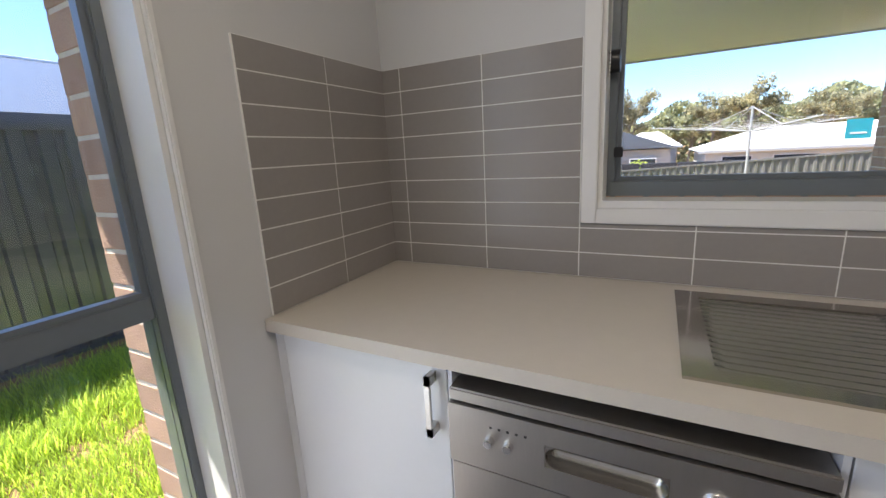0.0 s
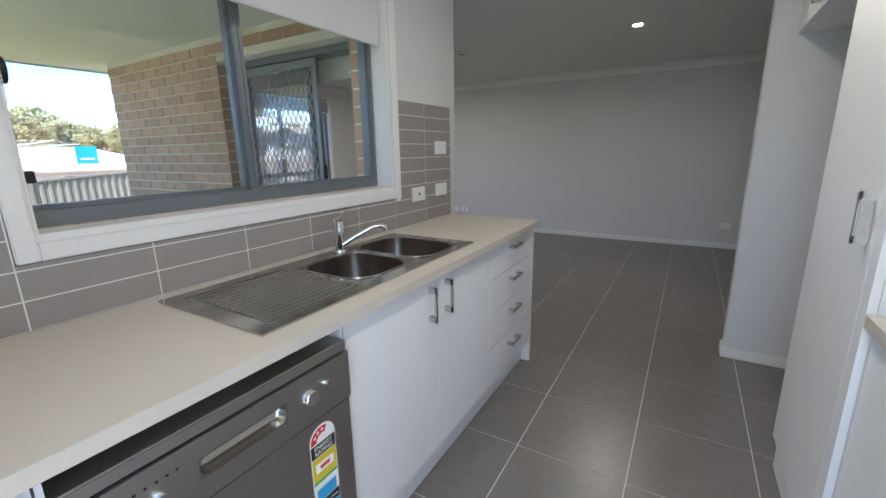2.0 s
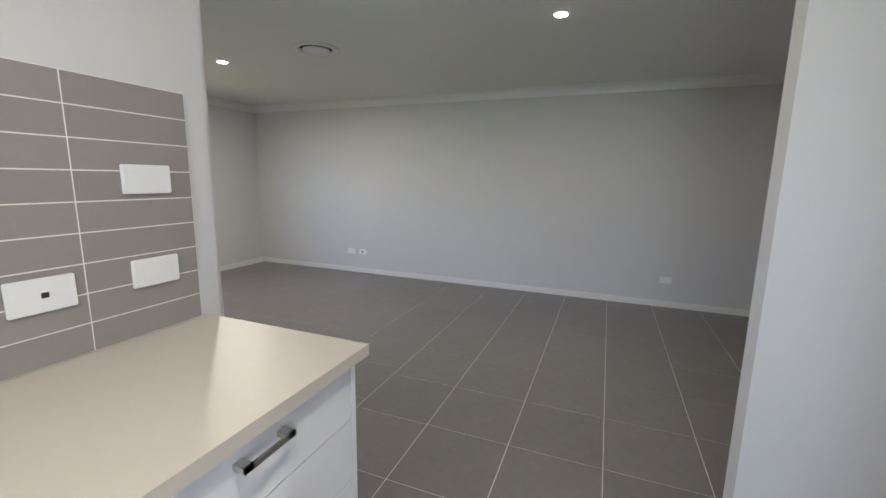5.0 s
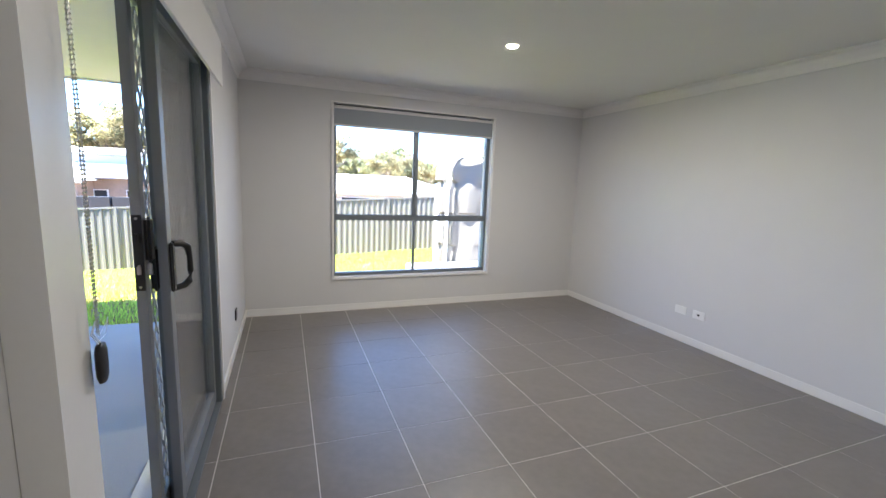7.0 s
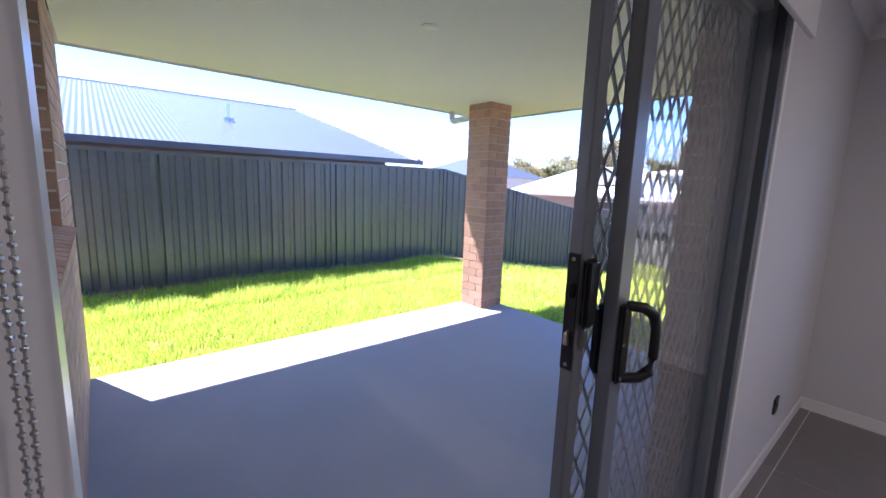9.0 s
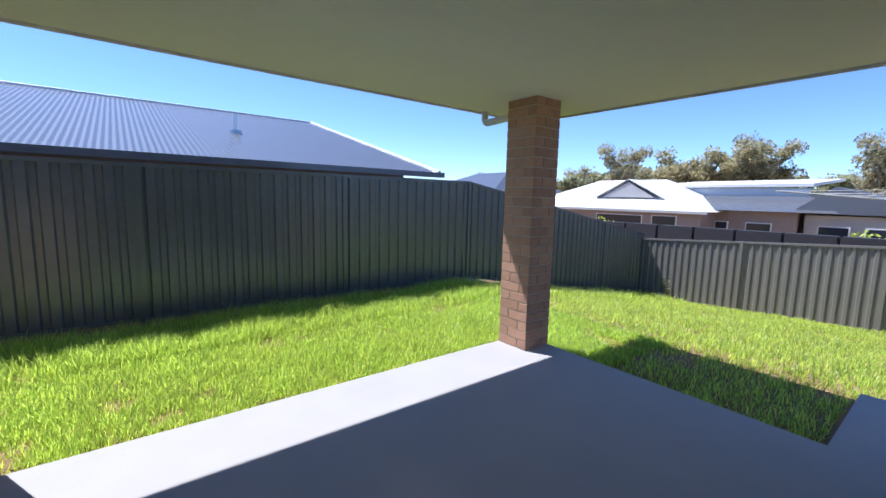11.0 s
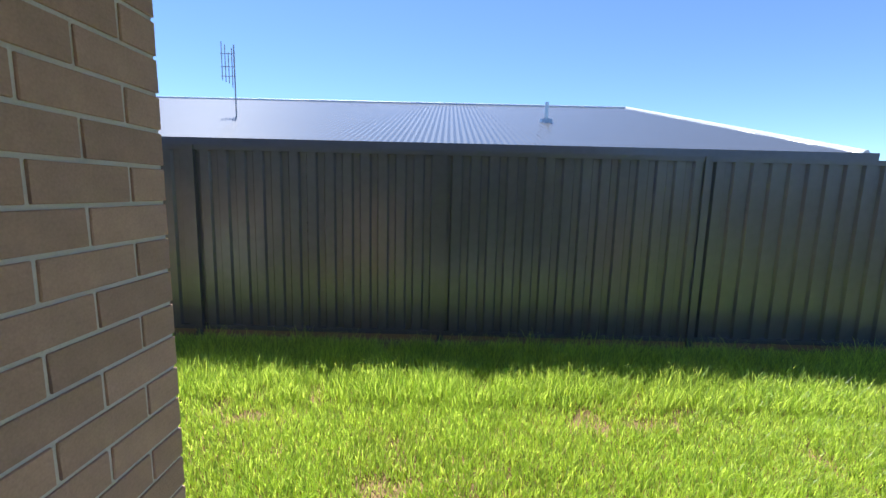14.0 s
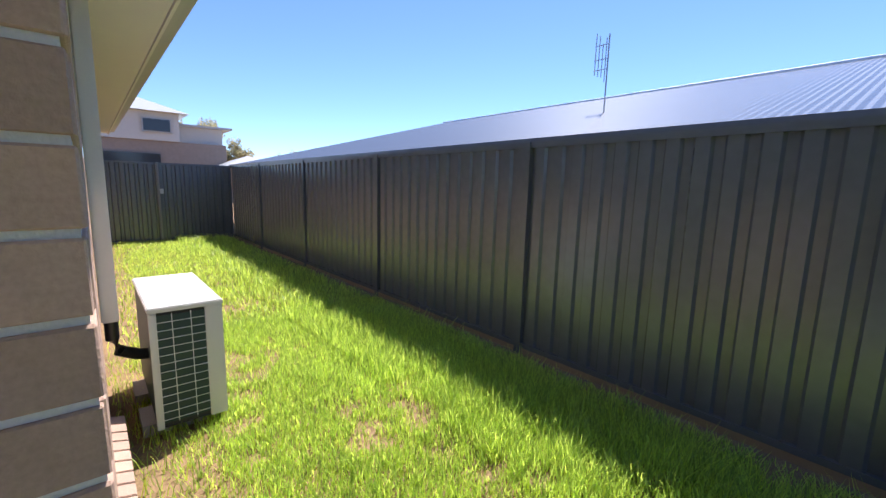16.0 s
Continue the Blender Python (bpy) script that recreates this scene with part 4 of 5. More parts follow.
downlight(4.64, -0.81, watts=1.5)
downlight(4.76, 2.16, watts=3.6)
# two unseen kitchen downlights, added to brighten the room
downlight(0.75, -1.2, watts=1.2)
downlight(2.05, -1.2, watts=1.2)
downlight(1.27, 1.92, SOF, lit=False, label="round unlit downlight in the patio soffit")


def air_vent(x, y):
    t = thing("ceiling_vent", (x, y, CE), "round white ceiling air diffuser with a dark ring", "ceiling vent")
    for nm, prof, m in (("outer_ring", ((0.175, 0.0), (0.172, -0.012), (0.145, -0.020), (0.128, -0.010), (0.126, 0.0)), WHITE), ("throat", ((0.127, -0.001), (0.0, -0.001)), DARK),
                        ("centre_plate", ((0.0, -0.010), (0.105, -0.012), (0.108, -0.018), (0.10, -0.024), (0.0, -0.026)), WHITE)):
        bm = bmesh.new()
        rings = []
        for r, h in prof:
            rings.append([bm.verts.new((x + r * math.cos(a), y + r * math.sin(a), CE + h)) for a in (2 * math.pi * k / 36 for k in range(36))] if r > 0 else [bm.verts.new((x, y, CE + h))])
        for a, b in zip(rings, rings[1:]):
            for k in range(36):
                q = [a[k % len(a)], a[(k + 1) % len(a)], b[(k + 1) % len(b)], b[k % len(b)]]
                q = list(dict.fromkeys(q))
                bm.faces.new(q)
        part(nm, bm, m, t, smooth=True)


air_vent(4.715, 1.09)


def chain(bm, pts, r=0.0022, step=0.009):
    tot = 0
    for a, b in zip(pts, pts[1:]):
        a, b = Vector(a), Vector(b)
        n = max(1, int((b - a).length / step))
        for i in range(n):
            bmesh.ops.create_icosphere(bm, subdivisions=1, radius=r, matrix=Matrix.Translation(a + (b - a) * (i / n)))
        tube(bm, [a, b], r * 0.35, 5)


kb = thing("kitchen_blind", ((KWIN[0] + KWIN[1]) / 2, 0.04, KWIN[3]), "pale roller blind half raised in the kitchen window", "blind")
bm = bmesh.new()
tube(bm, [(KWIN[0] + 0.02, 0.045, 2.07), (KWIN[1] - 0.035, 0.045, 2.07)], 0.024, 18)
part("roller", bm, BLIND, kb, smooth=True)
bpart("fabric", [(KWIN[0] + 0.72, 0.0215, 1.815, KWIN[1] - 0.042, 0.0225, 2.07), (KWIN[0] + 0.02, 0.0215, 1.815, KWIN[0] + 0.72, 0.0225, 2.07)], BLIND, kb)
bpart("bottom_rail", [(KWIN[0] + 0.02, 0.015, 1.797, KWIN[1] - 0.042, 0.029, 1.815)], BLIND, kb, bev=0.003)
bm = bmesh.new()
x = KWIN[0] + 0.006
chain(bm, [(x, 0.02, 2.07), (x - 0.012, 0.012, 1.7), (x - 0.014, 0.01, 1.43), (x - 0.004, 0.012, 1.405), (x + 0.012, 0.016, 1.43), (x + 0.014, 0.02, 1.6), (x + 0.008, 0.04, 2.07)])
part("chain", bm, WHITE, kb, "beaded white blind chain", kind="stuff")
bm = bmesh.new()
tube(bm, [(KWIN[0] + 0.012, 0.075, 1.507), (KWIN[0] + 0.04, 0.075, 1.507)], [0.032, 0.030], 24)
wd = part("winder", bm, BLACK, kb, "round black blind tensioner", smooth=True)
bpart("window_latch", [(KWIN[0] + 0.03, 0.088, 1.245, KWIN[0] + 0.055, 0.098, 1.275)], BLACK, kb, bev=0.002)

lb = thing("living_blind", ((LWIN[0] + LWIN[1]) / 2, YW + 0.03, LWIN[3]), "grey roller blind rolled up above the living room window", "blind")
bpart("fabric", [(LWIN[0] + 0.015, YW + 0.008, 1.935, LWIN[1] - 0.02, YW + 0.010, 2.09)], BLINDGREY, lb)
bm = bmesh.new()
tube(bm, [(LWIN[0] + 0.015, YW + 0.032, 2.095), (LWIN[1] - 0.02, YW + 0.032, 2.095)], 0.026, 18)
part("roller", bm, BLIND, lb, smooth=True)
bpart("bottom_rail", [(LWIN[0] + 0.015, YW + 0.002, 1.915, LWIN[1] - 0.02, YW + 0.016, 1.935)], BLIND, lb, bev=0.003)

db = thing("door_blind", (XD + 0.04, 1.2, 1.97), "pale fabric pelmet blind rolled above the sliding door", "blind")
bpart("pelmet", [(XD + 0.064, 0.30, 1.86, XD + 0.078, 2.17, 2.10), (XD + 0.002, 0.30, 2.10, XD + 0.078, 2.17, 2.108)], TRIM, db, bev=0.002)
bm = bmesh.new()
cx, cy = XD + 0.082, 0.336
chain(bm, [(cx, cy, 1.95), (cx, cy + 0.004, 1.4), (cx, cy + 0.002, 1.10), (cx, cy + 0.004, 1.08)], 0.0024, 0.0075)
chain(bm, [(cx - 0.006, cy + 0.005, 1.95), (cx - 0.006, cy + 0.009, 1.4), (cx - 0.004, cy + 0.006, 1.08)], 0.0024, 0.0075)
part("chain", bm, HANDLE, db, "beaded metal blind chain", kind="stuff")
bm = bmesh.new()
prof = ((1.062, 0.006), (1.058, 0.015), (1.046, 0.0185), (1.020, 0.0195), (1.000, 0.0185), (0.988, 0.013), (0.985, 0.006))
rings = [[bm.verts.new((cx - 0.006 + 0.42 * r_ * math.sin(2 * math.pi * k / 20), cy + 0.020 + r_ * math.cos(2 * math.pi * k / 20), z_)) for k in range(20)] for z_, r_ in prof]
for a, b in zip(rings, rings[1:]):
    for k in range(20):
        bm.faces.new((a[k], a[(k + 1) % 20], b[(k + 1) % 20], b[k]))
bm.faces.new(rings[0])
bm.faces.new(rings[-1][::-1])
part("chain_weight", bm, BLACK, db, "rounded black chain weight", smooth=True)
bm = bmesh.new()
for s_ in (-1, 1):
    tube(bm, [(cx - 0.006, cy + 0.016 + 0.004 * s_, 1.062), (cx - 0.010, cy + 0.004 * s_, 1.085), (cx - 0.004, cy + 0.002, 1.108)], 0.0012, 5)
tube(bm, [(cx - 0.006, cy + 0.016, 1.075), (cx - 0.002, cy + 0.040, 1.092), (cx, cy + 0.045, 1.102)], 0.0007, 4)
tube(bm, [(cx - 0.006, cy + 0.016, 1.066), (cx - 0.002, cy + 0.035, 1.072), (cx, cy + 0.045, 1.102)], 0.0007, 4)
part("cord_loop", bm, WHITE, db, "clear cord loop holding the weight")

# energy label
lab = thing("energy_label", (1.02, DF + 0.003, 0.52), "tall red, black, yellow and blue rating sticker on the dishwasher", "sticker")
RED, YEL, BLU, GRN, BLK = (mat(n_, c_, 0.5, vary=0.01) for n_, c_ in (("red print", (0.6, 0.02, 0.03)), ("yellow print", (0.62, 0.5, 0.03)), ("blue print", (0.05, 0.35, 0.65)), ("green print", (0.05, 0.35, 0.08)), ("black print", (0.01, 0.01, 0.01))))
def plate_y(name, x0, x1, z0, z1, m, d, parent=lab):
    return bpart(name, [(x0, DF + 0.006 - d, z0, x1, DF + 0.0058, z1)], m, parent)
LX0, LX1 = 0.960, 1.044
bm = bmesh.new()
cxx, r = (LX0 + LX1) / 2, (LX1 - LX0) / 2
pts = [(LX0, 0.36), (LX1, 0.36)] + [(cxx + r * math.cos(a), 0.598 + r * math.sin(a)) for a in np.linspace(0, math.pi, 20)]
fr = [bm.verts.new((x, DF + 0.0055, z)) for x, z in pts]
bk = [bm.verts.new((x, DF + 0.0062, z)) for x, z in pts]
bm.faces.new(fr)
bm.faces.new(bk[::-1])
for i in range(len(pts)):
    bm.faces.new((fr[i], fr[(i + 1) % len(pts)], bk[(i + 1) % len(pts)], bk[i]))
part("backing", bm, WHITE, lab)
bm = bmesh.new()
arc = [(cxx + q * math.cos(a), 0.596 + q * math.sin(a)) for q, rng_ in ((r - 0.003, np.linspace(1.15, math.pi, 14)), (r - 0.022, np.linspace(math.pi, 1.15, 14))) for a in rng_]
bm.faces.new([bm.verts.new((x, DF + 0.0052, z)) for x, z in arc])
part("red_arc", bm, RED, lab)
for k in range(3):
    a = 1.55 + 0.5 * k
    sx, sz = cxx + (r - 0.0125) * math.cos(a), 0.596 + (r - 0.0125) * math.sin(a)
    bm = bmesh.new()
    bm.faces.new([bm.verts.new((sx + q * math.cos(b), DF + 0.0049, sz + q * math.sin(b))) for q, b in ((0.0062 if m % 2 == 0 else 0.0026, math.pi / 2 + m * math.pi / 5) for m in range(10))])
    part("star", bm, WHITE, lab)
plate_y("black_band", LX0 + 0.002, LX1 - 0.002, 0.556, 0.592, BLK, 0.0008)
plate_y("yellow_band", LX0 + 0.002, LX1 - 0.002, 0.488, 0.554, YEL, 0.0008)
plate_y("white_box", LX0 + 0.012, LX1 - 0.012, 0.510, 0.536, WHITE, 0.0012)
plate_y("red_bar", LX0 + 0.026, LX1 - 0.026, 0.518, 0.528, RED, 0.0016)
plate_y("green_band", LX0 + 0.002, LX1 - 0.002, 0.480, 0.487, GRN, 0.0008)
plate_y("blue_band", LX0 + 0.010, LX1 - 0.010, 0.425, 0.462, BLU, 0.0008)
plate_y("black_strip", LX0 + 0.002, LX1 - 0.002, 0.395, 0.423, BLK, 0.0008)
plate_y("blue_base", LX0 + 0.002, LX1 - 0.002, 0.363, 0.394, BLU, 0.0008)


def lettering(text, place, size, material, parent):
    cu = bpy.data.curves.new("lettering", "FONT")
    cu.body, cu.size, cu.align_x, cu.extrude = text, size, "CENTER", 0.0002
    o = new("lettering_source", cu)
    me = bpy.data.meshes.new_from_object(o.evaluated_get(bpy.context.evaluated_depsgraph_get()))
    bpy.data.objects.remove(o)
    me.materials.append(material)
    me.transform(Matrix.Translation(Vector(place) - BASE[parent.name]) @ Matrix.Rotation(radians(90), 4, "X"))
    t = new("lettering", me)
    t.parent = parent
    return t


lettering("ENERGY", (cxx, DF + 0.0046, 0.577), 0.016, WHITE, lab)
lettering("RATING", (cxx, DF + 0.0046, 0.561), 0.016, WHITE, lab)
lettering("WATER RATING", (cxx, DF + 0.0046, 0.405), 0.0095, WHITE, lab)

# ---- outside fittings ----
sill = thing("window_sill_bricks", ((KWIN[0] + KWIN[1]) / 2, 0.22, 1.05), "sloping row of brown sill bricks under the kitchen window", "window sill")
def sill_row(parent, u0, u1, axis, base, top, out):
    n = int((u1 - u0) / 0.086)
    w = (u1 - u0) / n
    for i in range(n):
        bm = bmesh.new()
        box(bm, 0, 0, 0, w - 0.010, 0.20, 0.10, bev=0.0025)
        if axis == "x":
            m = Matrix.Translation((u0 + i * w + 0.005, base, top)) @ Matrix.Rotation(radians(-14), 4, "X") @ Matrix.Translation((0, 0, -0.10))
        else:
            m = Matrix.Translation((base, u0 + i * w + 0.005, top)) @ Matrix.Rotation(radians(90), 4, "Z") @ Matrix.Rotation(radians(-14), 4, "X") @ Matrix.Translation((0, 0, -0.10))
        bmesh.ops.transform(bm, matrix=m, verts=bm.verts)
        part("brick", bm, BRICK, parent)
sill_row(sill, KWIN[0] - 0.06, KWIN[1] + 0.06, "x", 0.105, 1.146, 1)
bpart("mortar_bed", [(KWIN[0] - 0.06, 0.12, 0.985, KWIN[1] + 0.06, 0.262, 1.055)], MORTAR, sill)
sill2 = thing("window_sill_bricks", (-0.3, -1.26, 0.1), "row of pale sill bricks under the side window", "window sill")
sill_row(sill2, SWIN[0] - 0.05, SWIN[1] + 0.05, "y", -0.215, 0.115, -1)
bpart("mortar_bed", [(-0.375, SWIN[0] - 0.05, -0.02, -0.23, SWIN[1] + 0.05, 0.045)], MORTAR, sill2)

dp = thing("downpipe", (-0.55, 3.87, 2.15), "pale round downpipe elbow from the gutter to the brick pier", "downpipe")
bm = bmesh.new()
tube(bm, [(-0.78, 3.87, 2.30), (-0.78, 3.87, 2.17), (-0.765, 3.87, 2.145), (-0.74, 3.87, 2.135), (-0.66, 3.87, 2.138), (-0.286, 3.87, 2.155)], 0.036, 16)
part("pipe", bm, DOWNPIPE, dp, smooth=True)

# conduit cover and air conditioner
cc = thing("conduit_cover", (-0.385, -1.95, 1.2), "cream pipe cover running down the brick side wall", "pipe cover")
bpart("cover", [(-0.43, -2.02, 0.52, -0.355, -1.94, SOF)], DOWNPIPE, cc, bev=0.006)
bm = bmesh.new()
tube(bm, [(-0.395, -1.98, 0.53), (-0.395, -1.985, 0.42), (-0.42, -2.0, 0.34), (-0.50, -2.03, 0.29), (-0.54, -2.04, 0.28), (-0.57, -2.05, 0.28)], 0.032, 12)
part("insulated_pipe", bm, BLACK, cc, "black insulated pipe bending to the unit", smooth=True)

ac = thing("air_conditioner", (-0.86, -2.3, -0.12), "cream outdoor air conditioner unit with a wire coil guard", "air conditioner")
AX0, AX1, AY0, AY1, AZ0, AZ1 = -0.90, -0.545, -2.70, -1.81, -0.10, 0.60
bpart("cabinet", [(AX0 + 0.02, AY0, AZ0, AX1 - 0.01, AY1 - 0.014, AZ1 - 0.025)], DARK, ac)
bpart("coil", [(AX1 - 0.012, AY0 + 0.02, AZ0 + 0.03, AX1 - 0.004, AY1 - 0.03, AZ1 - 0.05), (AX0 + 0.09, AY1 - 0.013, AZ0 + 0.03, AX1 - 0.035, AY1 - 0.008, AZ1 - 0.05)], mat("green black coil fins", (0.02, 0.05, 0.045), 0.5, vary=0.05), ac)
bpart("lid", [(AX0 - 0.005, AY0 - 0.005, AZ1 - 0.03, AX1 + 0.005, AY1 + 0.005, AZ1)], DOWNPIPE, ac, bev=0.006)
bpart("corner_post", [(AX0, AY1 - 0.05, AZ0, AX0 + 0.09, AY1, AZ1 - 0.031), (AX1 - 0.035, AY1 - 0.035, AZ0, AX1, AY1, AZ1 - 0.031)], DOWNPIPE, ac, bev=0.003)
bpart("front_panel", [(AX0, AY0, AZ0, AX0 + 0.018, AY1 - 0.052, AZ1 - 0.031)], DOWNPIPE, ac, bev=0.003)
for k in range(13):
    bm = bmesh.new()
    z = AZ0 + 0.05 + k * 0.047
    tube(bm, [(AX0 + 0.09, AY1 - 0.001, z), (AX1 - 0.034, AY1 - 0.001, z)], 0.002, 5)
    part("guard_wire", bm, WHITE, ac)
bpart("lid_groove", [(AX0 + 0.10, AY0 + 0.04, AZ1 + 0.0005, AX0 + 0.106, AY1 - 0.04, AZ1 + 0.0025), (AX1 - 0.11, AY0 + 0.04, AZ1 + 0.0005, AX1 - 0.104, AY1 - 0.04, AZ1 + 0.0025)], DOWNPIPE, ac)
for x in (AX0 + 0.16, AX0 + 0.25):
    bm = bmesh.new()
    tube(bm, [(x, AY1 + 0.002, AZ0 + 0.03), (x, AY1 + 0.002, AZ1 - 0.04)], 0.002, 5)
    part("guard_wire", bm, WHITE, ac)
for k in range(18):
    bpart("louvre", [(AX0 - 0.003, AY1 - 0.085, AZ0 + 0.12 + k * 0.028, AX0 - 0.0005, AY1 - 0.055, AZ0 + 0.134 + k * 0.028)], GUTTER, ac)
bpart("base_block", [(AX0 + 0.02, AY0 + 0.1, GR - 0.05, AX1 + 0.06, AY0 + 0.35, AZ0 - 0.001), (AX0 + 0.02, AY1 - 0.35, GR - 0.05, AX1 + 0.06, AY1 - 0.1, AZ0 - 0.001)], CONCRETE, ac)

# antenna arms
bm = bmesh.new()
for k, (dy, lo, hi) in enumerate(((-0.04, 0.42, 1.10), (-0.10, 0.50, 1.02), (-0.16, 0.52, 1.15), (-0.22, 0.55, 1.2))):
    tube(bm, [(-6.9, -2.85 + dy, 2.6 + lo), (-6.9, -2.85 + dy, 2.6 + hi)], 0.008, 5)
for h in (0.62, 0.78, 1.0):
    tube(bm, [(-6.9, -2.85, 2.6 + h), (-6.9, -3.09, 2.6 + h)], 0.007, 5)
part("aerial_elements", bm, GUTTER, an)

# clothesline
cl = thing("rotary_clothesline", (2.4, 9.0, ground_height(2.4, 9)), "galvanised rotary clothesline standing on the lawn", "clothesline")
bm = bmesh.new()
tube(bm, [(2.4, 9, ground_height(2.4, 9) - 0.1), (2.4, 9, 1.88)], 0.024, 12)
part("mast", bm, GUTTER, cl, smooth=True)
tips = []
for k in range(4):
    a = radians(20 + 90 * k)
    e = Vector((2.4 + 1.85 * math.cos(a), 9 + 1.85 * math.sin(a), 1.56))
    tips.append(e)
    bm = bmesh.new()
    tube(bm, [(2.4, 9, 1.40), e], 0.013, 8)
    part("arm", bm, GUTTER, cl)
    bm = bmesh.new()
    tube(bm, [(2.4, 9, 1.86), Vector((2.4, 9, 1.40)).lerp(e, 0.5)], 0.008, 6)
    part("strut", bm, GUTTER, cl)
bm = bmesh.new()
for f in (0.35, 0.5, 0.65, 0.8, 1.0):
    c = Vector((2.4, 9, 1.40))
    q = [c.lerp(t, f) for t in tips]
    for a, b in zip(q, q[1:] + q[:1]):
        tube(bm, [a, b], 0.003, 4)
part("line", bm, GUTTER, cl, kind="stuff")
tg = thing("hanging_tag", (3.85, 8.6, 1.35), "teal card tag hanging from the clothesline", "tag")
TEAL = mat("teal card", (0.02, 0.36, 0.45), 0.5, vary=0.02)
bpart("card", [(3.72, 8.6, 1.19), ] and [(3.70, 8.6, 1.17, 4.04, 8.606, 1.50)], TEAL, tg)
bpart("white_bar", [(3.76, 8.596, 1.25, 3.98, 8.5995, 1.28)], WHITE, tg)

# cream slimline tank by the living room
tk = thing("water_tank", (6.9, 7.0, GR), "cream slimline water tank with deep vertical flutes", "water tank")
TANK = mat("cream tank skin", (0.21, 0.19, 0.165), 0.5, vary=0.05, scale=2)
bm = bmesh.new()
rings = []
for z, s, row in ((-0.35, 1.0, 0), (0.0, 1.0, 0), (0.22, 0.93, 0), (0.27, 1.0, 1), (0.60, 1.0, 1), (0.82, 0.93, 1), (0.87, 1.0, 0), (1.2, 1.0, 0), (1.42, 0.93, 0), (1.47, 1.0, 1), (1.68, 0.99, 1), (1.84, 0.90, 1), (1.90, 0.74, 1)):
    ring = []
    for k in range(160):
        t = k / 160
        a = 2 * math.pi * t
        x = 6.95 + (0.62 if math.cos(a) > 0 else -0.62) * min(1, abs(math.cos(a)) * 3) + 0.36 * math.cos(a)
        y = 7.0 + 0.42 * math.sin(a)
        f = 0.20 * abs(math.sin(7 * a + 0.5 * math.pi * row))
        ring.append(bm.verts.new((6.95 + (x - 6.95) * (s - f * 0.3), 7.0 + (y - 7.0) * (s - f), z)))
    rings.append(ring)
for a, b in zip(rings, rings[1:]):
    for k in range(160):
        bm.faces.new((a[k], a[(k + 1) % 160], b[(k + 1) % 160], b[k]))
bm.faces.new(rings[-1])
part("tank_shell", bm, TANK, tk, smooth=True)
bpart("gutter_rail", [(5.95, 6.5, 1.95, 7.9, 6.62, 2.05)], WHITE, tk, bev=0.01)
bpart("frame_post", [(6.02, 6.54, -0.35, 6.07, 6.59, 1.95), (7.8, 6.54, -0.35, 7.85, 6.59, 1.95)], WHITE, tk, bev=0.004)
bm = bmesh.new()
tube(bm, [(5.86, 6.6, -0.35), (5.86, 6.6, 1.05), (5.88, 6.6, 1.16), (5.95, 6.6, 1.2)], 0.045, 14)
part("overflow_pipe", bm, WHITE, tk, "white plastic overflow pipe", smooth=True)

# sideways fence on the eastern boundary
yb = 12.3
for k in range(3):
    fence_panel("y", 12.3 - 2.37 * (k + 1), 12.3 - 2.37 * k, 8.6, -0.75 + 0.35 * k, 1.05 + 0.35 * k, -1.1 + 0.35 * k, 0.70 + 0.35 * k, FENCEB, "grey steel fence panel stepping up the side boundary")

# plant at the fence foot
pl = thing("weed", (-2.35, 12.15, -1.3), "small leafy weed growing against the rear fence", "plant")
bm = bmesh.new()
rg = random.Random(5)
for k in range(60):
    a, h = rg.uniform(0, 6.28), rg.uniform(0.1, 0.75)
    c = Vector((-2.35 + 0.16 * math.cos(a) * rg.random(), 12.12 + 0.06 * math.sin(a), -1.32 + h))
    d = Vector((rg.uniform(-1, 1), rg.uniform(-1, 1), rg.uniform(-0.4, 1))).normalized() * 0.05
    s = d.cross(Vector((rg.random(), 1, 0.3))).normalized() * 0.018
    v = [bm.verts.new(p) for p in (c - d, c + s, c + d, c - s)]
    bm.faces.new(v)
part("leaves", bm, LEAF, pl, kind="stuff")
bm = bmesh.new()
for k in range(4):
    tube(bm, [(-2.35, 12.12, -1.4), (-2.35 + 0.06 * (k - 1.5), 12.12, -0.7 - 0.05 * k)], 0.005, 5)
part("stem", bm, LEAF, pl)


# ---- distant houses ----
def hip_house(name, x0, x1, y0, y1, zb, ze, zr, ridge, wall_m, roof_m, label, over=0.5, windows=()):
    t = thing(name, ((x0 + x1) / 2, (y0 + y1) / 2, zb), label, "house", "houses beyond the fence")
    bpart("wall", [(x0, y0, zb, x1, y1, ze)], wall_m, t)
    bm = bmesh.new()
    e = [(x0 - over, y0 - over, ze), (x1 + over, y0 - over, ze), (x1 + over, y1 + over, ze), (x0 - over, y1 + over, ze)]
    (ra, rb) = ridge
    v = [bm.verts.new(p) for p in e + [(ra[0], ra[1], zr), (rb[0], rb[1], zr)]]
    for f in ((0, 1, 5, 4), (1, 2, 5), (2, 3, 4, 5), (3, 0, 4), (3, 2, 1, 0)):
        bm.faces.new([v[i] for i in f])
    part("roof", bm, roof_m, t)
    bpart("fascia", [(x0 - over, y0 - over - 0.03, ze - 0.16, x1 + over, y0 - over - 0.005, ze + 0.02)], GUTTER, t)
    for (a, b, lo, hi) in windows:
        w = bpart("window", [(a - 0.06, y0 - 0.05, lo - 0.06, b + 0.06, y0 - 0.002, hi + 0.06)], TRIM, t)
        bpart("pane", [(a, y0 - 0.06, lo, b, y0 - 0.051, hi)], WINDARK, w)
    return t


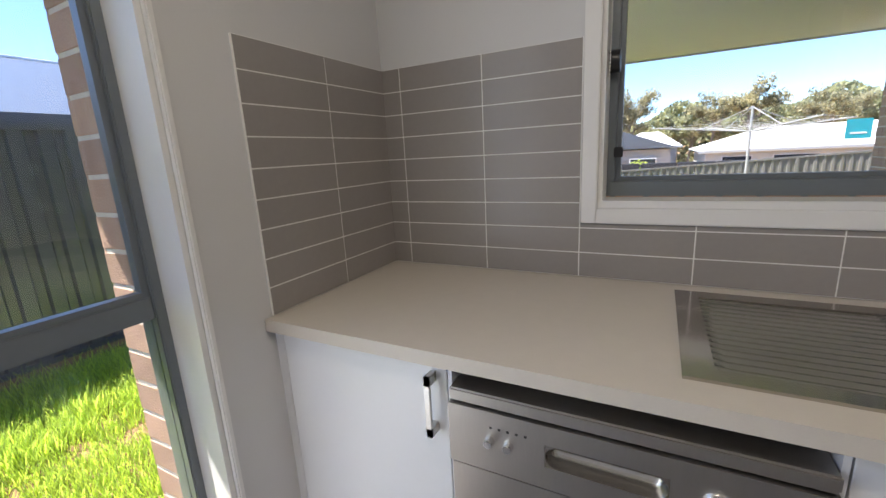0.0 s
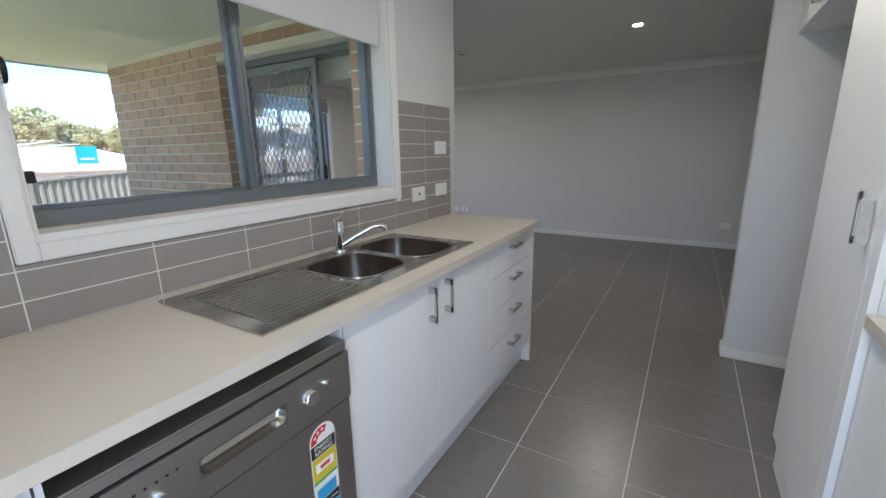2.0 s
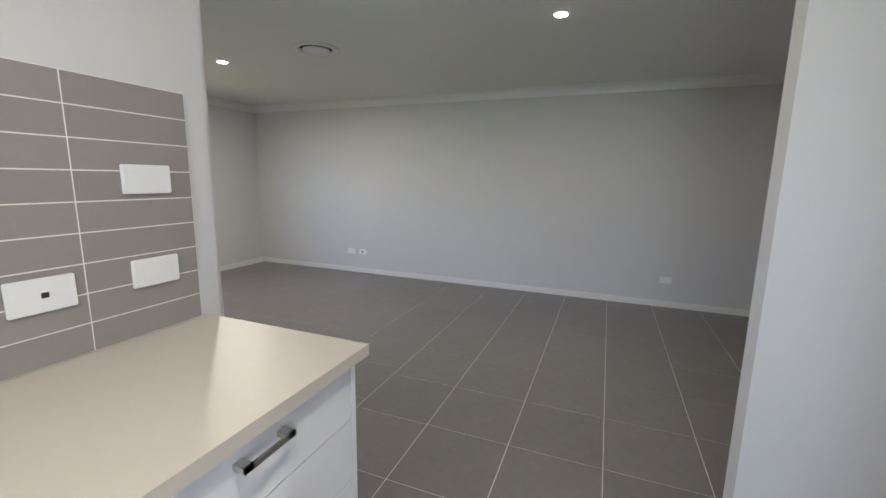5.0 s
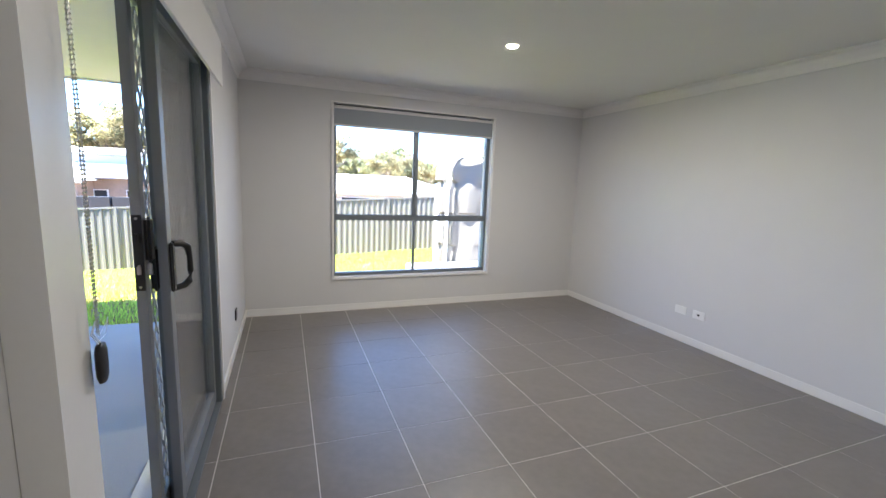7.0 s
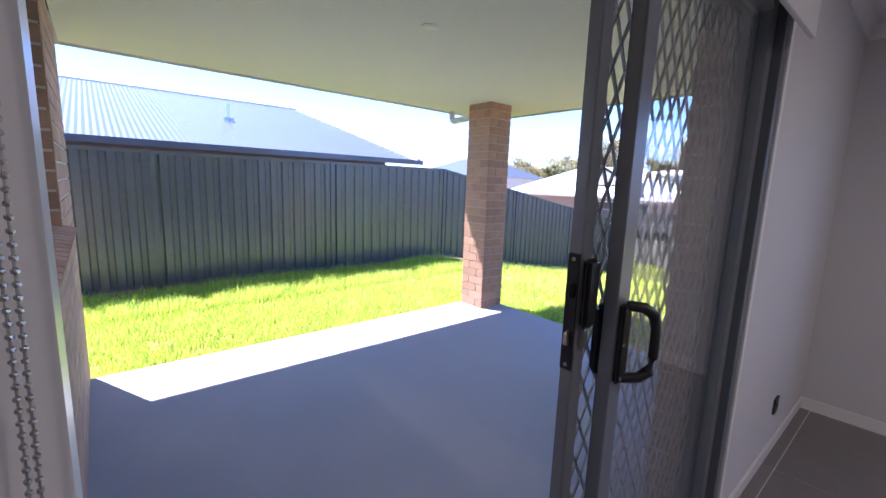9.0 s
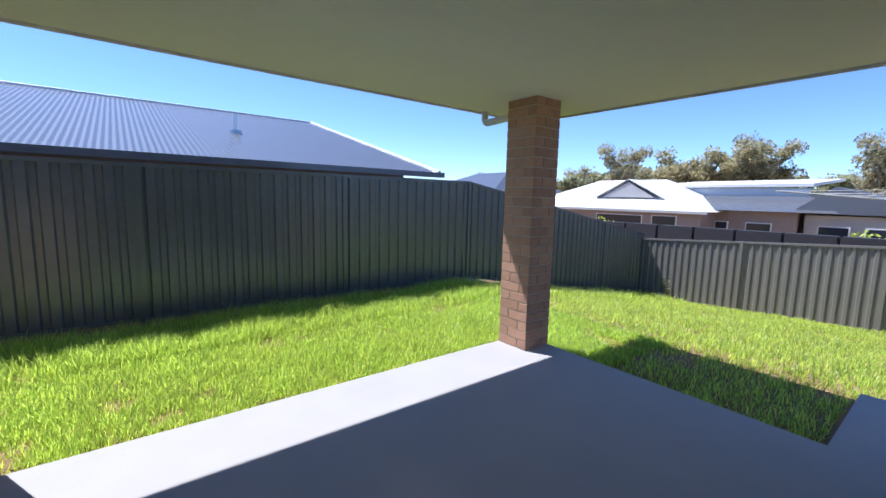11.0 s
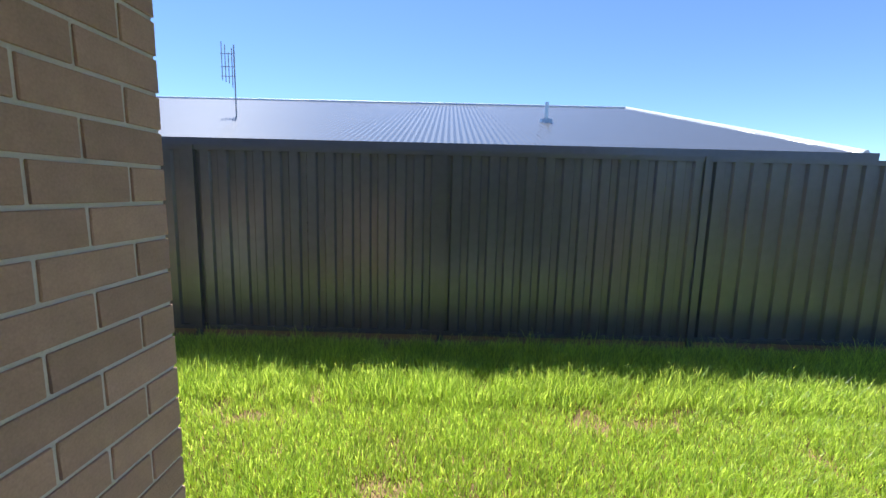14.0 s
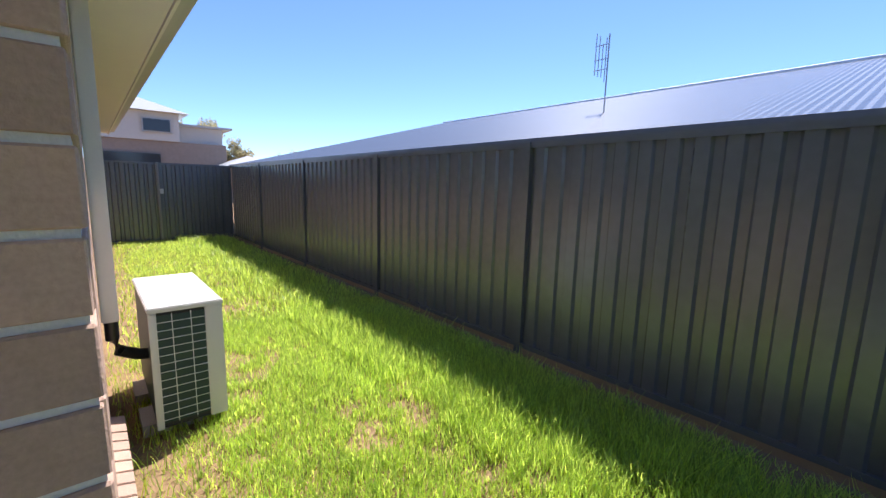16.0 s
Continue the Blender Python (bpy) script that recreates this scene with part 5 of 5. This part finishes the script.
ha = hip_house("house", -23.5, -8.6, 31, 42, -3.6, 0.80, 3.25, ((-19.5, 36.5), (-13.5, 36.5)), FARBRICK, ROOFWHITE, "single-storey house with a white hip roof and gablet",
               windows=((-16.2, -12.6, -1.4, 0.35), (-11.8, -10.2, -1.2, 0.4)))
bm = bmesh.new()
v = [bm.verts.new(p) for p in ((-17.3, 32.2, 1.65), (-11.7, 32.2, 1.65), (-14.5, 32.2, 3.12), (-17.3, 37, 1.65), (-11.7, 37, 1.65), (-14.5, 37, 3.12))]
for f in ((0, 2, 5, 3), (1, 4, 5, 2), (3, 5, 4)):
    bm.faces.new([v[i] for i in f])
part("gablet_roof", bm, ROOFWHITE, ha)
bm = bmesh.new()
bm.faces.new([bm.verts.new(p) for p in ((-16.6, 32.3, 1.7), (-12.4, 32.3, 1.7), (-14.5, 32.3, 2.9))])
part("gablet_face", bm, GUTTER, ha)

hb = thing("house", (-6, 38, -4), "long house with a pale skillion roof and grey lower roof", "house", "houses beyond the fence")
bpart("wall", [(-14.5, 37, -4, -4.0, 46, 2.2), (-4.0, 34.2, -4, 1.5, 44, 0.8)], RENDER, hb)
bm = bmesh.new()
v = [bm.verts.new(p) for p in ((-15.2, 36.4, 2.55), (-4.2, 36.4, 2.62), (-4.2, 46.5, 3.4), (-15.2, 46.5, 3.3), (-15.2, 36.4, 2.75), (-4.2, 36.4, 2.82), (-4.2, 46.5, 3.6), (-15.2, 46.5, 3.5))]
for f in ((0, 1, 2, 3), (4, 5, 6, 7), (0, 4, 5, 1), (1, 5, 6, 2), (2, 6, 7, 3), (3, 7, 4, 0)):
    bm.faces.new([v[i] for i in f])
part("upper_roof", bm, ROOFWHITE, hb)
bpart("clerestory", [(-15.0, 36.7, 1.9, -4.4, 36.99, 2.54)], mat("pale blue cladding", (0.50, 0.56, 0.62), 0.6, vary=0.03), hb)
bm = bmesh.new()
v = [bm.verts.new(p) for p in ((-10.5, 32.6, 0.95), (-2.2, 32.6, 0.95), (-4.2, 36.6, 2.0), (-15.2, 36.6, 2.0))]
bm.faces.new(v)
part("lower_roof", bm, ROOFMETAL, hb)
bm = bmesh.new()
v = [bm.verts.new(p) for p in ((-4.6, 33.2, 0.9), (1.9, 33.2, 0.9), (-2.6, 33.2, 2.5), (-4.6, 44, 0.9), (1.9, 44, 0.9), (-2.6, 44, 2.5))]
for f in ((0, 2, 5, 3), (1, 4, 5, 2), (3, 5, 4), (0, 1, 2)):
    bm.faces.new([v[i] for i in f])
part("gable_roof", bm, ROOFMETAL, hb)
bpart("lower_wall", [(-10.0, 33.4, -4, -4.2, 33.8, 0.94)], FARBRICK, hb)
for a, b in ((-8.6, -7.8), (-6.8, -5.4), (-3.2, -1.8), (-1.2, 0.6)):
    w = bpart("window", [(a, 33.3, -1.3, b, 33.39, 0.2)], TRIM, hb)
    bpart("pane", [(a + 0.06, 33.28, -1.24, b - 0.06, 33.299, 0.14)], WINDARK, w)
hip_house("house", 3.6, 17.5, 33, 44, -4, 0.55, 2.0, ((7.5, 38), (14, 38)), RENDER, ROOFWHITE, "low house with a bright white roof and pale walls", windows=((4.6, 6.2, -1.3, 0.1), (7.4, 9.6, -1.3, 0.1), (11, 12.4, -1.3, 0.1), (14, 16, -1.3, 0.1)))
hip_house("house", -3.0, 2.2, 46, 56, -4, 0.9, 2.4, ((-1.2, 50), (0.6, 50)), RENDER, ROOFWHITE, "small distant house with a white hip roof", windows=((-2, -0.6, -0.9, 0.3), (0.4, 1.6, -0.9, 0.3)))
hip_house("house", 19, 32, 36, 48, -4, 0.8, 3.0, ((23, 42), (28, 42)), FARBRICK, ROOFMETAL, "brick house with a dark grey hip roof", windows=((20, 22, -1.3, 0.2), (24, 27, -1.3, 0.2)))
hip_house("house", -40, -28, 31, 42, -2, 2.2, 4.4, ((-36, 36), (-31, 36)), RENDER, ROOFMETAL, "pale house with a grey hip roof behind the neighbour", windows=((-34, -32, 0, 1.4),))

# retaining blocks behind the rear fence
for k in range(16):
    x = -7.5 + k * 1.28
    t = thing("retaining_block", (x + 0.6, 17.2, -2.2), "dark charcoal retaining wall block behind the rear fence", "retaining wall", "retaining wall blocks")
    bpart("block", [(x, 17.0, -2.3, x + 1.24, 17.5, 0.50)], BLOCK, t, bev=0.03)

# two-storey house behind the gate
h2 = thing("house", (-6, -34, GR), "two-storey white and brown house with a grey hip roof", "house", "houses beyond the fence")
bpart("wall", [(-8.2, -45, GR - 1, -0.5, -32.4, 3.75)], FARBRICK, h2)
bpart("upper_wall", [(-5.35, -45, 3.752, 1.0, -32.2, 5.6), (-8.2, -45, 3.752, -5.352, -33.4, 4.9)], RENDER, h2)
bm = bmesh.new()
v = [bm.verts.new(p) for p in ((-5.9, -31.7, 5.55), (1.5, -31.7, 5.55), (1.5, -46, 5.55), (-5.9, -46, 5.55), (-2.4, -36, 7.2), (-2.4, -42, 7.2))]
for f in ((0, 1, 4), (1, 2, 5, 4), (2, 3, 5), (3, 0, 4, 5), (3, 2, 1, 0)):
    bm.faces.new([v[i] for i in f])
part("roof", bm, GUTTER, h2)
bpart("roof_strip", [(-8.8, -45, 4.9, -5.4, -33.0, 5.05)], GUTTER, h2)
for a, b, lo, hi in ((-4.9, -3.3, 4.25, 5.15),):
    w = bpart("window", [(a, -32.15, lo, b, -32.05, hi)], GUTTER, h2)
    bpart("pane", [(a + 0.08, -32.04, lo + 0.08, b - 0.08, -32.02, hi - 0.08)], WINDARK, w)
bpart("dark_band", [(-4.2, -32.35, 2.0, -0.8, -32.2, 2.9)], WINDARK, h2)
bm = bmesh.new()
v = [bm.verts.new(p) for p in ((-11.5, -29.5, 2.2), (-7.2, -29.5, 2.2), (-7.2, -34, 2.2), (-11.5, -34, 2.2), (-9.4, -31.6, 3.1))]
for f in ((0, 1, 4), (1, 2, 4), (2, 3, 4), (3, 0, 4), (3, 2, 1, 0)):
    bm.faces.new([v[i] for i in f])
part("porch_roof", bm, GUTTER, h2)
bpart("porch_wall", [(-11, -33.5, GR - 1, -7.6, -30, 2.19)], FARBRICK, h2)


# ---- trees ----
def gum_tree(seed, height, spread, leaf):
    rg = random.Random(seed)
    trunk, crown = bmesh.new(), []
    base = Vector((0, 0, 0))
    top = Vector((rg.uniform(-0.8, 0.8), rg.uniform(-0.8, 0.8), height * 0.62))
    tube(trunk, [base, base.lerp(top, 0.5) + Vector((rg.uniform(-0.3, 0.3), 0, 0)), top], [height * 0.022, height * 0.016, height * 0.010], 8)
    verts, faces = [], []
    ends = []
    for k in range(9):
        a = 2 * math.pi * k / 9 + rg.uniform(-0.3, 0.3)
        st = base.lerp(top, rg.uniform(0.55, 1.0))
        r = spread * rg.uniform(0.35, 1.0)
        en = Vector((st.x + r * math.cos(a), st.y + r * math.sin(a), height * rg.uniform(0.62, 0.95)))
        tube(trunk, [st, st.lerp(en, 0.5) + Vector((0, 0, -0.2)), en], [height * 0.008, height * 0.005, height * 0.003], 5)
        ends += [(en, spread * rg.uniform(0.26, 0.42)), (st.lerp(en, 0.7) + Vector((0, 0, height * 0.05)), spread * rg.uniform(0.18, 0.3))]
    for c, r in ends:
        for k in range(230):
            d = Vector((rg.gauss(0, 1), rg.gauss(0, 1), rg.gauss(0, 0.6)))
            d = d.normalized() * r * (rg.random() ** 0.4)
            p = c + d
            n1 = Vector((rg.uniform(-1, 1), rg.uniform(-1, 1), rg.uniform(-1, 1))).normalized()
            n2 = n1.cross(Vector((0.3, 0.5, 0.8))).normalized()
            s = leaf * rg.uniform(0.5, 1.2)
            i = len(verts)
            verts.extend([p - n1 * s, p + n2 * s * 0.5, p + n1 * s, p - n2 * s * 0.5])
            faces.append((i, i + 1, i + 2, i + 3))
    me = bpy.data.meshes.new("crown")
    me.from_pydata([tuple(v) for v in verts], [], faces)
    return trunk, me


def add_trees():
    kinds = []
    for s, h, sp in ((1, 12, 3.6), (2, 15, 4.2), (3, 10, 3.4), (4, 17, 4.8)):
        t = thing("tree", (0, 0, 0), "tall grey-green gum tree with an open crown", "tree", "trees on the hillside")
        trunk, me = gum_tree(s, h, sp, 0.27)
        part("trunk", trunk, BARK, t)
        me.materials.append(LEAF if s % 2 else LEAFB)
        c = new("crown", me)
        c.parent = t
        c["kind"] = "stuff"
        kinds.append(t)
    rg = random.Random(11)
    spots = []
    for k in range(78):
        a = radians(-46 + 112 * (k + rg.uniform(-0.4, 0.4)) / 78)
        d = rg.choice((62, 70, 78, 88))
        spots.append((1 + d * math.sin(a), 2 + d * math.cos(a)))
    for x, y in ((-14, -72), (-20, -66), (-27, -70), (-33, -60), (-40, -66), (-52, -58), (-62, -40), (-66, -28), (-70, -12), (-70, -4), (-10, -52), (-14, -54), (-19, -50)):
        spots.append((x, y))
    used = [False] * 4
    for n, (x, y) in enumerate(spots):
        k = rg.randrange(4)
        z = min(ground_height(x, y), -1.5) - 0.3
        s = rg.uniform(0.56, 0.86) * min(1.0, 0.75 + (math.atan2(x, y) + 0.8) * 0.8) if y > 0 else rg.uniform(0.5, 0.62)
        m = Matrix.Translation((x, y, z)) @ Matrix.Rotation(rg.uniform(0, 6.28), 4, "Z") @ Matrix.Diagonal((s, s, s, 1))
        if not used[k]:
            used[k] = True
            kinds[k].matrix_basis = m
        else:
            o = copy_thing(kinds[k], m)
            o.scale = (s, s, s)


add_trees()


def woods():
    rg = np.random.default_rng(9)
    n = 60000
    a = np.radians(rg.uniform(-50, 75, n))
    d = rg.uniform(92, 100, n)
    x, y = 1 + d * np.sin(a), 2 + d * np.cos(a)
    prof = 1.0 + 6.5 * np.clip((a + 0.9) * 2.2, 0, 1) + 1.6 * np.sin(a * 9) + 1.2 * np.sin(a * 23 + 1) + 0.8 * np.sin(a * 51)
    z = -4.5 + rg.uniform(0, 1, n) ** 0.8 * (prof + 3.5)
    s = rg.uniform(0.35, 0.8, n)
    u = rg.normal(size=(n, 3))
    u /= np.linalg.norm(u, axis=1, keepdims=True)
    w = np.cross(u, rg.normal(size=(n, 3)))
    w /= np.linalg.norm(w, axis=1, keepdims=True)
    p = np.stack([x, y, z], 1)
    v = np.stack([p - u * s[:, None], p + w * s[:, None] * 0.5, p + u * s[:, None], p - w * s[:, None] * 0.5], 1).reshape(-1, 3)
    me = bpy.data.meshes.new("woods")
    me.from_pydata(v.tolist(), [], np.arange(4 * n).reshape(-1, 4).tolist())
    me.materials.append(LEAF)
    tagged(new("woods", me), "distant olive green gum woods along the hill", "woods", kind="stuff")


woods()
for x, y, z, s in ((-12.6, 26, -2.2, 0.9), (-7.6, 25, -2.2, 0.55), (-4.7, 25, -2.2, 0.6), (-0.2, 25, -2.2, 0.9)):
    t = thing("shrub", (x, y, z), "bright green garden shrub before the houses", "shrub", "shrubs")
    bm = bmesh.new()
    rg = random.Random(int(x * 10))
    for k in range(260):
        d = Vector((rg.gauss(0, 1), rg.gauss(0, 1), abs(rg.gauss(0, 1)))).normalized() * rg.uniform(0.3, 1) * s
        c = Vector((x, y, z + 1.4)) + Vector((d.x, d.y, d.z * 1.3))
        n1 = Vector((rg.uniform(-1, 1), rg.uniform(-1, 1), rg.uniform(-1, 1))).normalized() * 0.12
        n2 = n1.cross(Vector((0.2, 0.4, 0.9))).normalized() * 0.05
        bm.faces.new([bm.verts.new(q) for q in (c - n1, c + n2, c + n1, c - n2)])
    part("leaves", bm, GRASS, t, kind="stuff")
    bm = bmesh.new()
    tube(bm, [(x, y, z - 0.8), (x, y, z + 1.6)], 0.06, 6)
    part("stem", bm, BARK, t)


# ---- countable pieces ----
def tile_floor():
    P, seam = 0.4535, 0.121
    w = bpy.data.objects["floor"]
    cache = {}
    k = 0
    extra = bmesh.new()
    items = []
    grids = ((2.838, [seam + P * k for k in range(-9, 1)]), (3.390, [seam] + [0.637 + P * k for k in range(8)]))
    for nx0, ys in grids:
        for i in range(-8, 11):
            for ya, yb in zip(ys, ys[1:]):
                x0, x1, y0, y1 = nx0 + i * P + 0.002, nx0 + (i + 1) * P - 0.002, ya + 0.002, yb - 0.002
                for rx0, rx1, ry0, ry1 in ((0, XD, YB, 0), (XD, XF, YE, YW)):
                    a, b, c, d = max(x0, rx0), min(x1, rx1), max(y0, ry0), min(y1, ry1)
                    if b - a > 0.01 and d - c > 0.01:
                        items.append((a, b, c, d))
    items.sort(key=lambda q: math.hypot((q[0] + q[1]) / 2 - 3.6, (q[2] + q[3]) / 2 - 0.3))
    for n, (a, b, c, d) in enumerate(items):
        if n >= 290:
            box(extra, a, c, -0.010, b, d, 0.0)
            continue
        key = (round(b - a, 4), round(d - c, 4))
        if key not in cache:
            bm = bmesh.new()
            box(bm, 0, 0, -0.012, key[0], key[1], 0)
            me = bpy.data.meshes.new("tile")
            bm.to_mesh(me)
            bm.free()
            me.materials.append(FLOORTILE)
            cache[key] = me
        t = new("tile", cache[key])
        t.parent = w
        t.location = (a, c, 0)
    part("more_tiles", extra, FLOORTILE, w, kind="stuff")


BRICK_MESH = {}


def brick_face(parent, axis, sign, at, u0, u1, z0, z1, holes=(), limit=300, near=None, start=0.0, clay=None):
    """Bricks laid in stretcher bond on a face; near: the place the nearest of which are objects."""
    clay = clay or BRICK
    rng = random.Random(7)
    base = BASE.get(parent.name, Vector((0, 0, 0)))
    course, length, j = 0.089, 0.24, 0.010
    items = []
    rows = int((z1 - z0) / course + 0.5)
    for r in range(rows):
        z = z0 + r * course
        off = (length / 2 if r % 2 else 0) + start
        u = u0 - off
        while u < u1:
            a, b = max(u, u0), min(u + length - j, u1)
            segs = [(a, b)]
            for h in holes:
                if z + course - j > h[2] + 0.005 and z < h[3] - 0.005:
                    nxt = []
                    for s, e in segs:
                        if e <= h[0] or s >= h[1]:
                            nxt.append((s, e))
                        else:
                            if h[0] - s > 0.02:
                                nxt.append((s, h[0]))
                            if e - h[1] > 0.02:
                                nxt.append((h[1], e))
                    segs = nxt
            for s, e in segs:
                if e - s > 0.025 and z + course - j <= z1 + 0.02:
                    items.append((s, e, z))
            u += length
    if near is not None:
        items.sort(key=lambda q: math.hypot((q[0] + q[1]) / 2 - near[0], q[2] - near[1]))
    extra = bmesh.new()
    for n, (s, e, z) in enumerate(items):
        key = (axis, sign, clay.name, round(e - s, 3), n % 3 if e - s > 0.2 else 0)
        d0, d1 = -0.012 * sign, 0.0015 * sign
        if n >= limit:
            lo, hi = (at + d0, at + d1)
            if axis == "x":
                box(extra, s, lo, z, e, hi, z + 0.079)
            else:
                box(extra, lo, s, z, hi, e, z + 0.079)
            continue
        if key not in BRICK_MESH:
            bm = bmesh.new()
            L = key[3]
            jt = [0.0012 * rng.uniform(-1, 1) for _ in range(4)]
            if axis == "x":
                box(bm, 0, d0, 0, L, d1, 0.079, bev=0.0)
            else:
                box(bm, d0, 0, 0, d1, L, 0.079, bev=0.0)
            bmesh.ops.bevel(bm, geom=list(bm.edges), offset=0.0022, segments=1, affect="EDGES")
            for v in bm.verts:
                v.co += Vector((rng.uniform(-1, 1), rng.uniform(-1, 1), rng.uniform(-1, 1))) * 0.0008
            me = bpy.data.meshes.new("brick")
            bm.to_mesh(me)
            bm.free()
            me.materials.append(clay)
            BRICK_MESH[key] = me
        o = new("brick", BRICK_MESH[key])
        o.parent = parent
        o.location = Vector((s, at, z) if axis == "x" else (at, s, z)) - base
    if len(extra.verts):
        part("more_bricks", extra, clay, parent, kind="stuff")
    else:
        extra.free()


add_wall_tiles()
tile_floor()
Z0 = 1.231 - 0.089 * 17
brick_face(bpy.data.objects["wall_outer_kitchen"], "x", 1, YK, XK, XO, Z0, SOF, [(KWIN[0], KWIN[1], KWIN[2] - 0.10, 2.08)], near=(0.6, 1.1))
brick_face(bpy.data.objects["wall_outer_side"], "y", -1, XK, -10.8, YK, Z0, SOF, [(SWIN[0], SWIN[1], SWIN[2] - 0.1, SWIN[3])], near=(0, 1.0))
brick_face(bpy.data.objects["wall_outer_alfresco"], "y", -1, XO, YK, YW + 0.25, Z0, SOF, [DOOR], near=(2.5, 1.2))
wk, ws, wa = (bpy.data.objects[n] for n in ("wall_outer_kitchen", "wall_outer_side", "wall_outer_alfresco"))
brick_face(wk, "y", 1, KWIN[0], 0.165, YK, 1.10, 2.08, limit=40)
brick_face(wk, "y", -1, KWIN[1], 0.165, YK, 1.10, 2.08, limit=40)
brick_face(ws, "x", -1, SWIN[1], XK, -0.18, 0.12, SWIN[3], limit=40)
brick_face(wa, "x", -1, DOOR[1], XO, FX0 - 0.004, 0.0, 2.06, limit=40)
brick_face(wa, "x", 1, DOOR[0], XO, FX0 - 0.004, 0.0, 2.06, limit=40)
for ax, sg, at, a, b in (("x", -1, COL[2], COL[0], COL[1]), ("x", 1, COL[3], COL[0], COL[1]), ("y", -1, COL[0], COL[2], COL[3]), ("y", 1, COL[1], COL[2], COL[3])):
    brick_face(pier, ax, sg, at, a, b, SLAB + 0.005, SOF, limit=75, clay=BRICKRED)
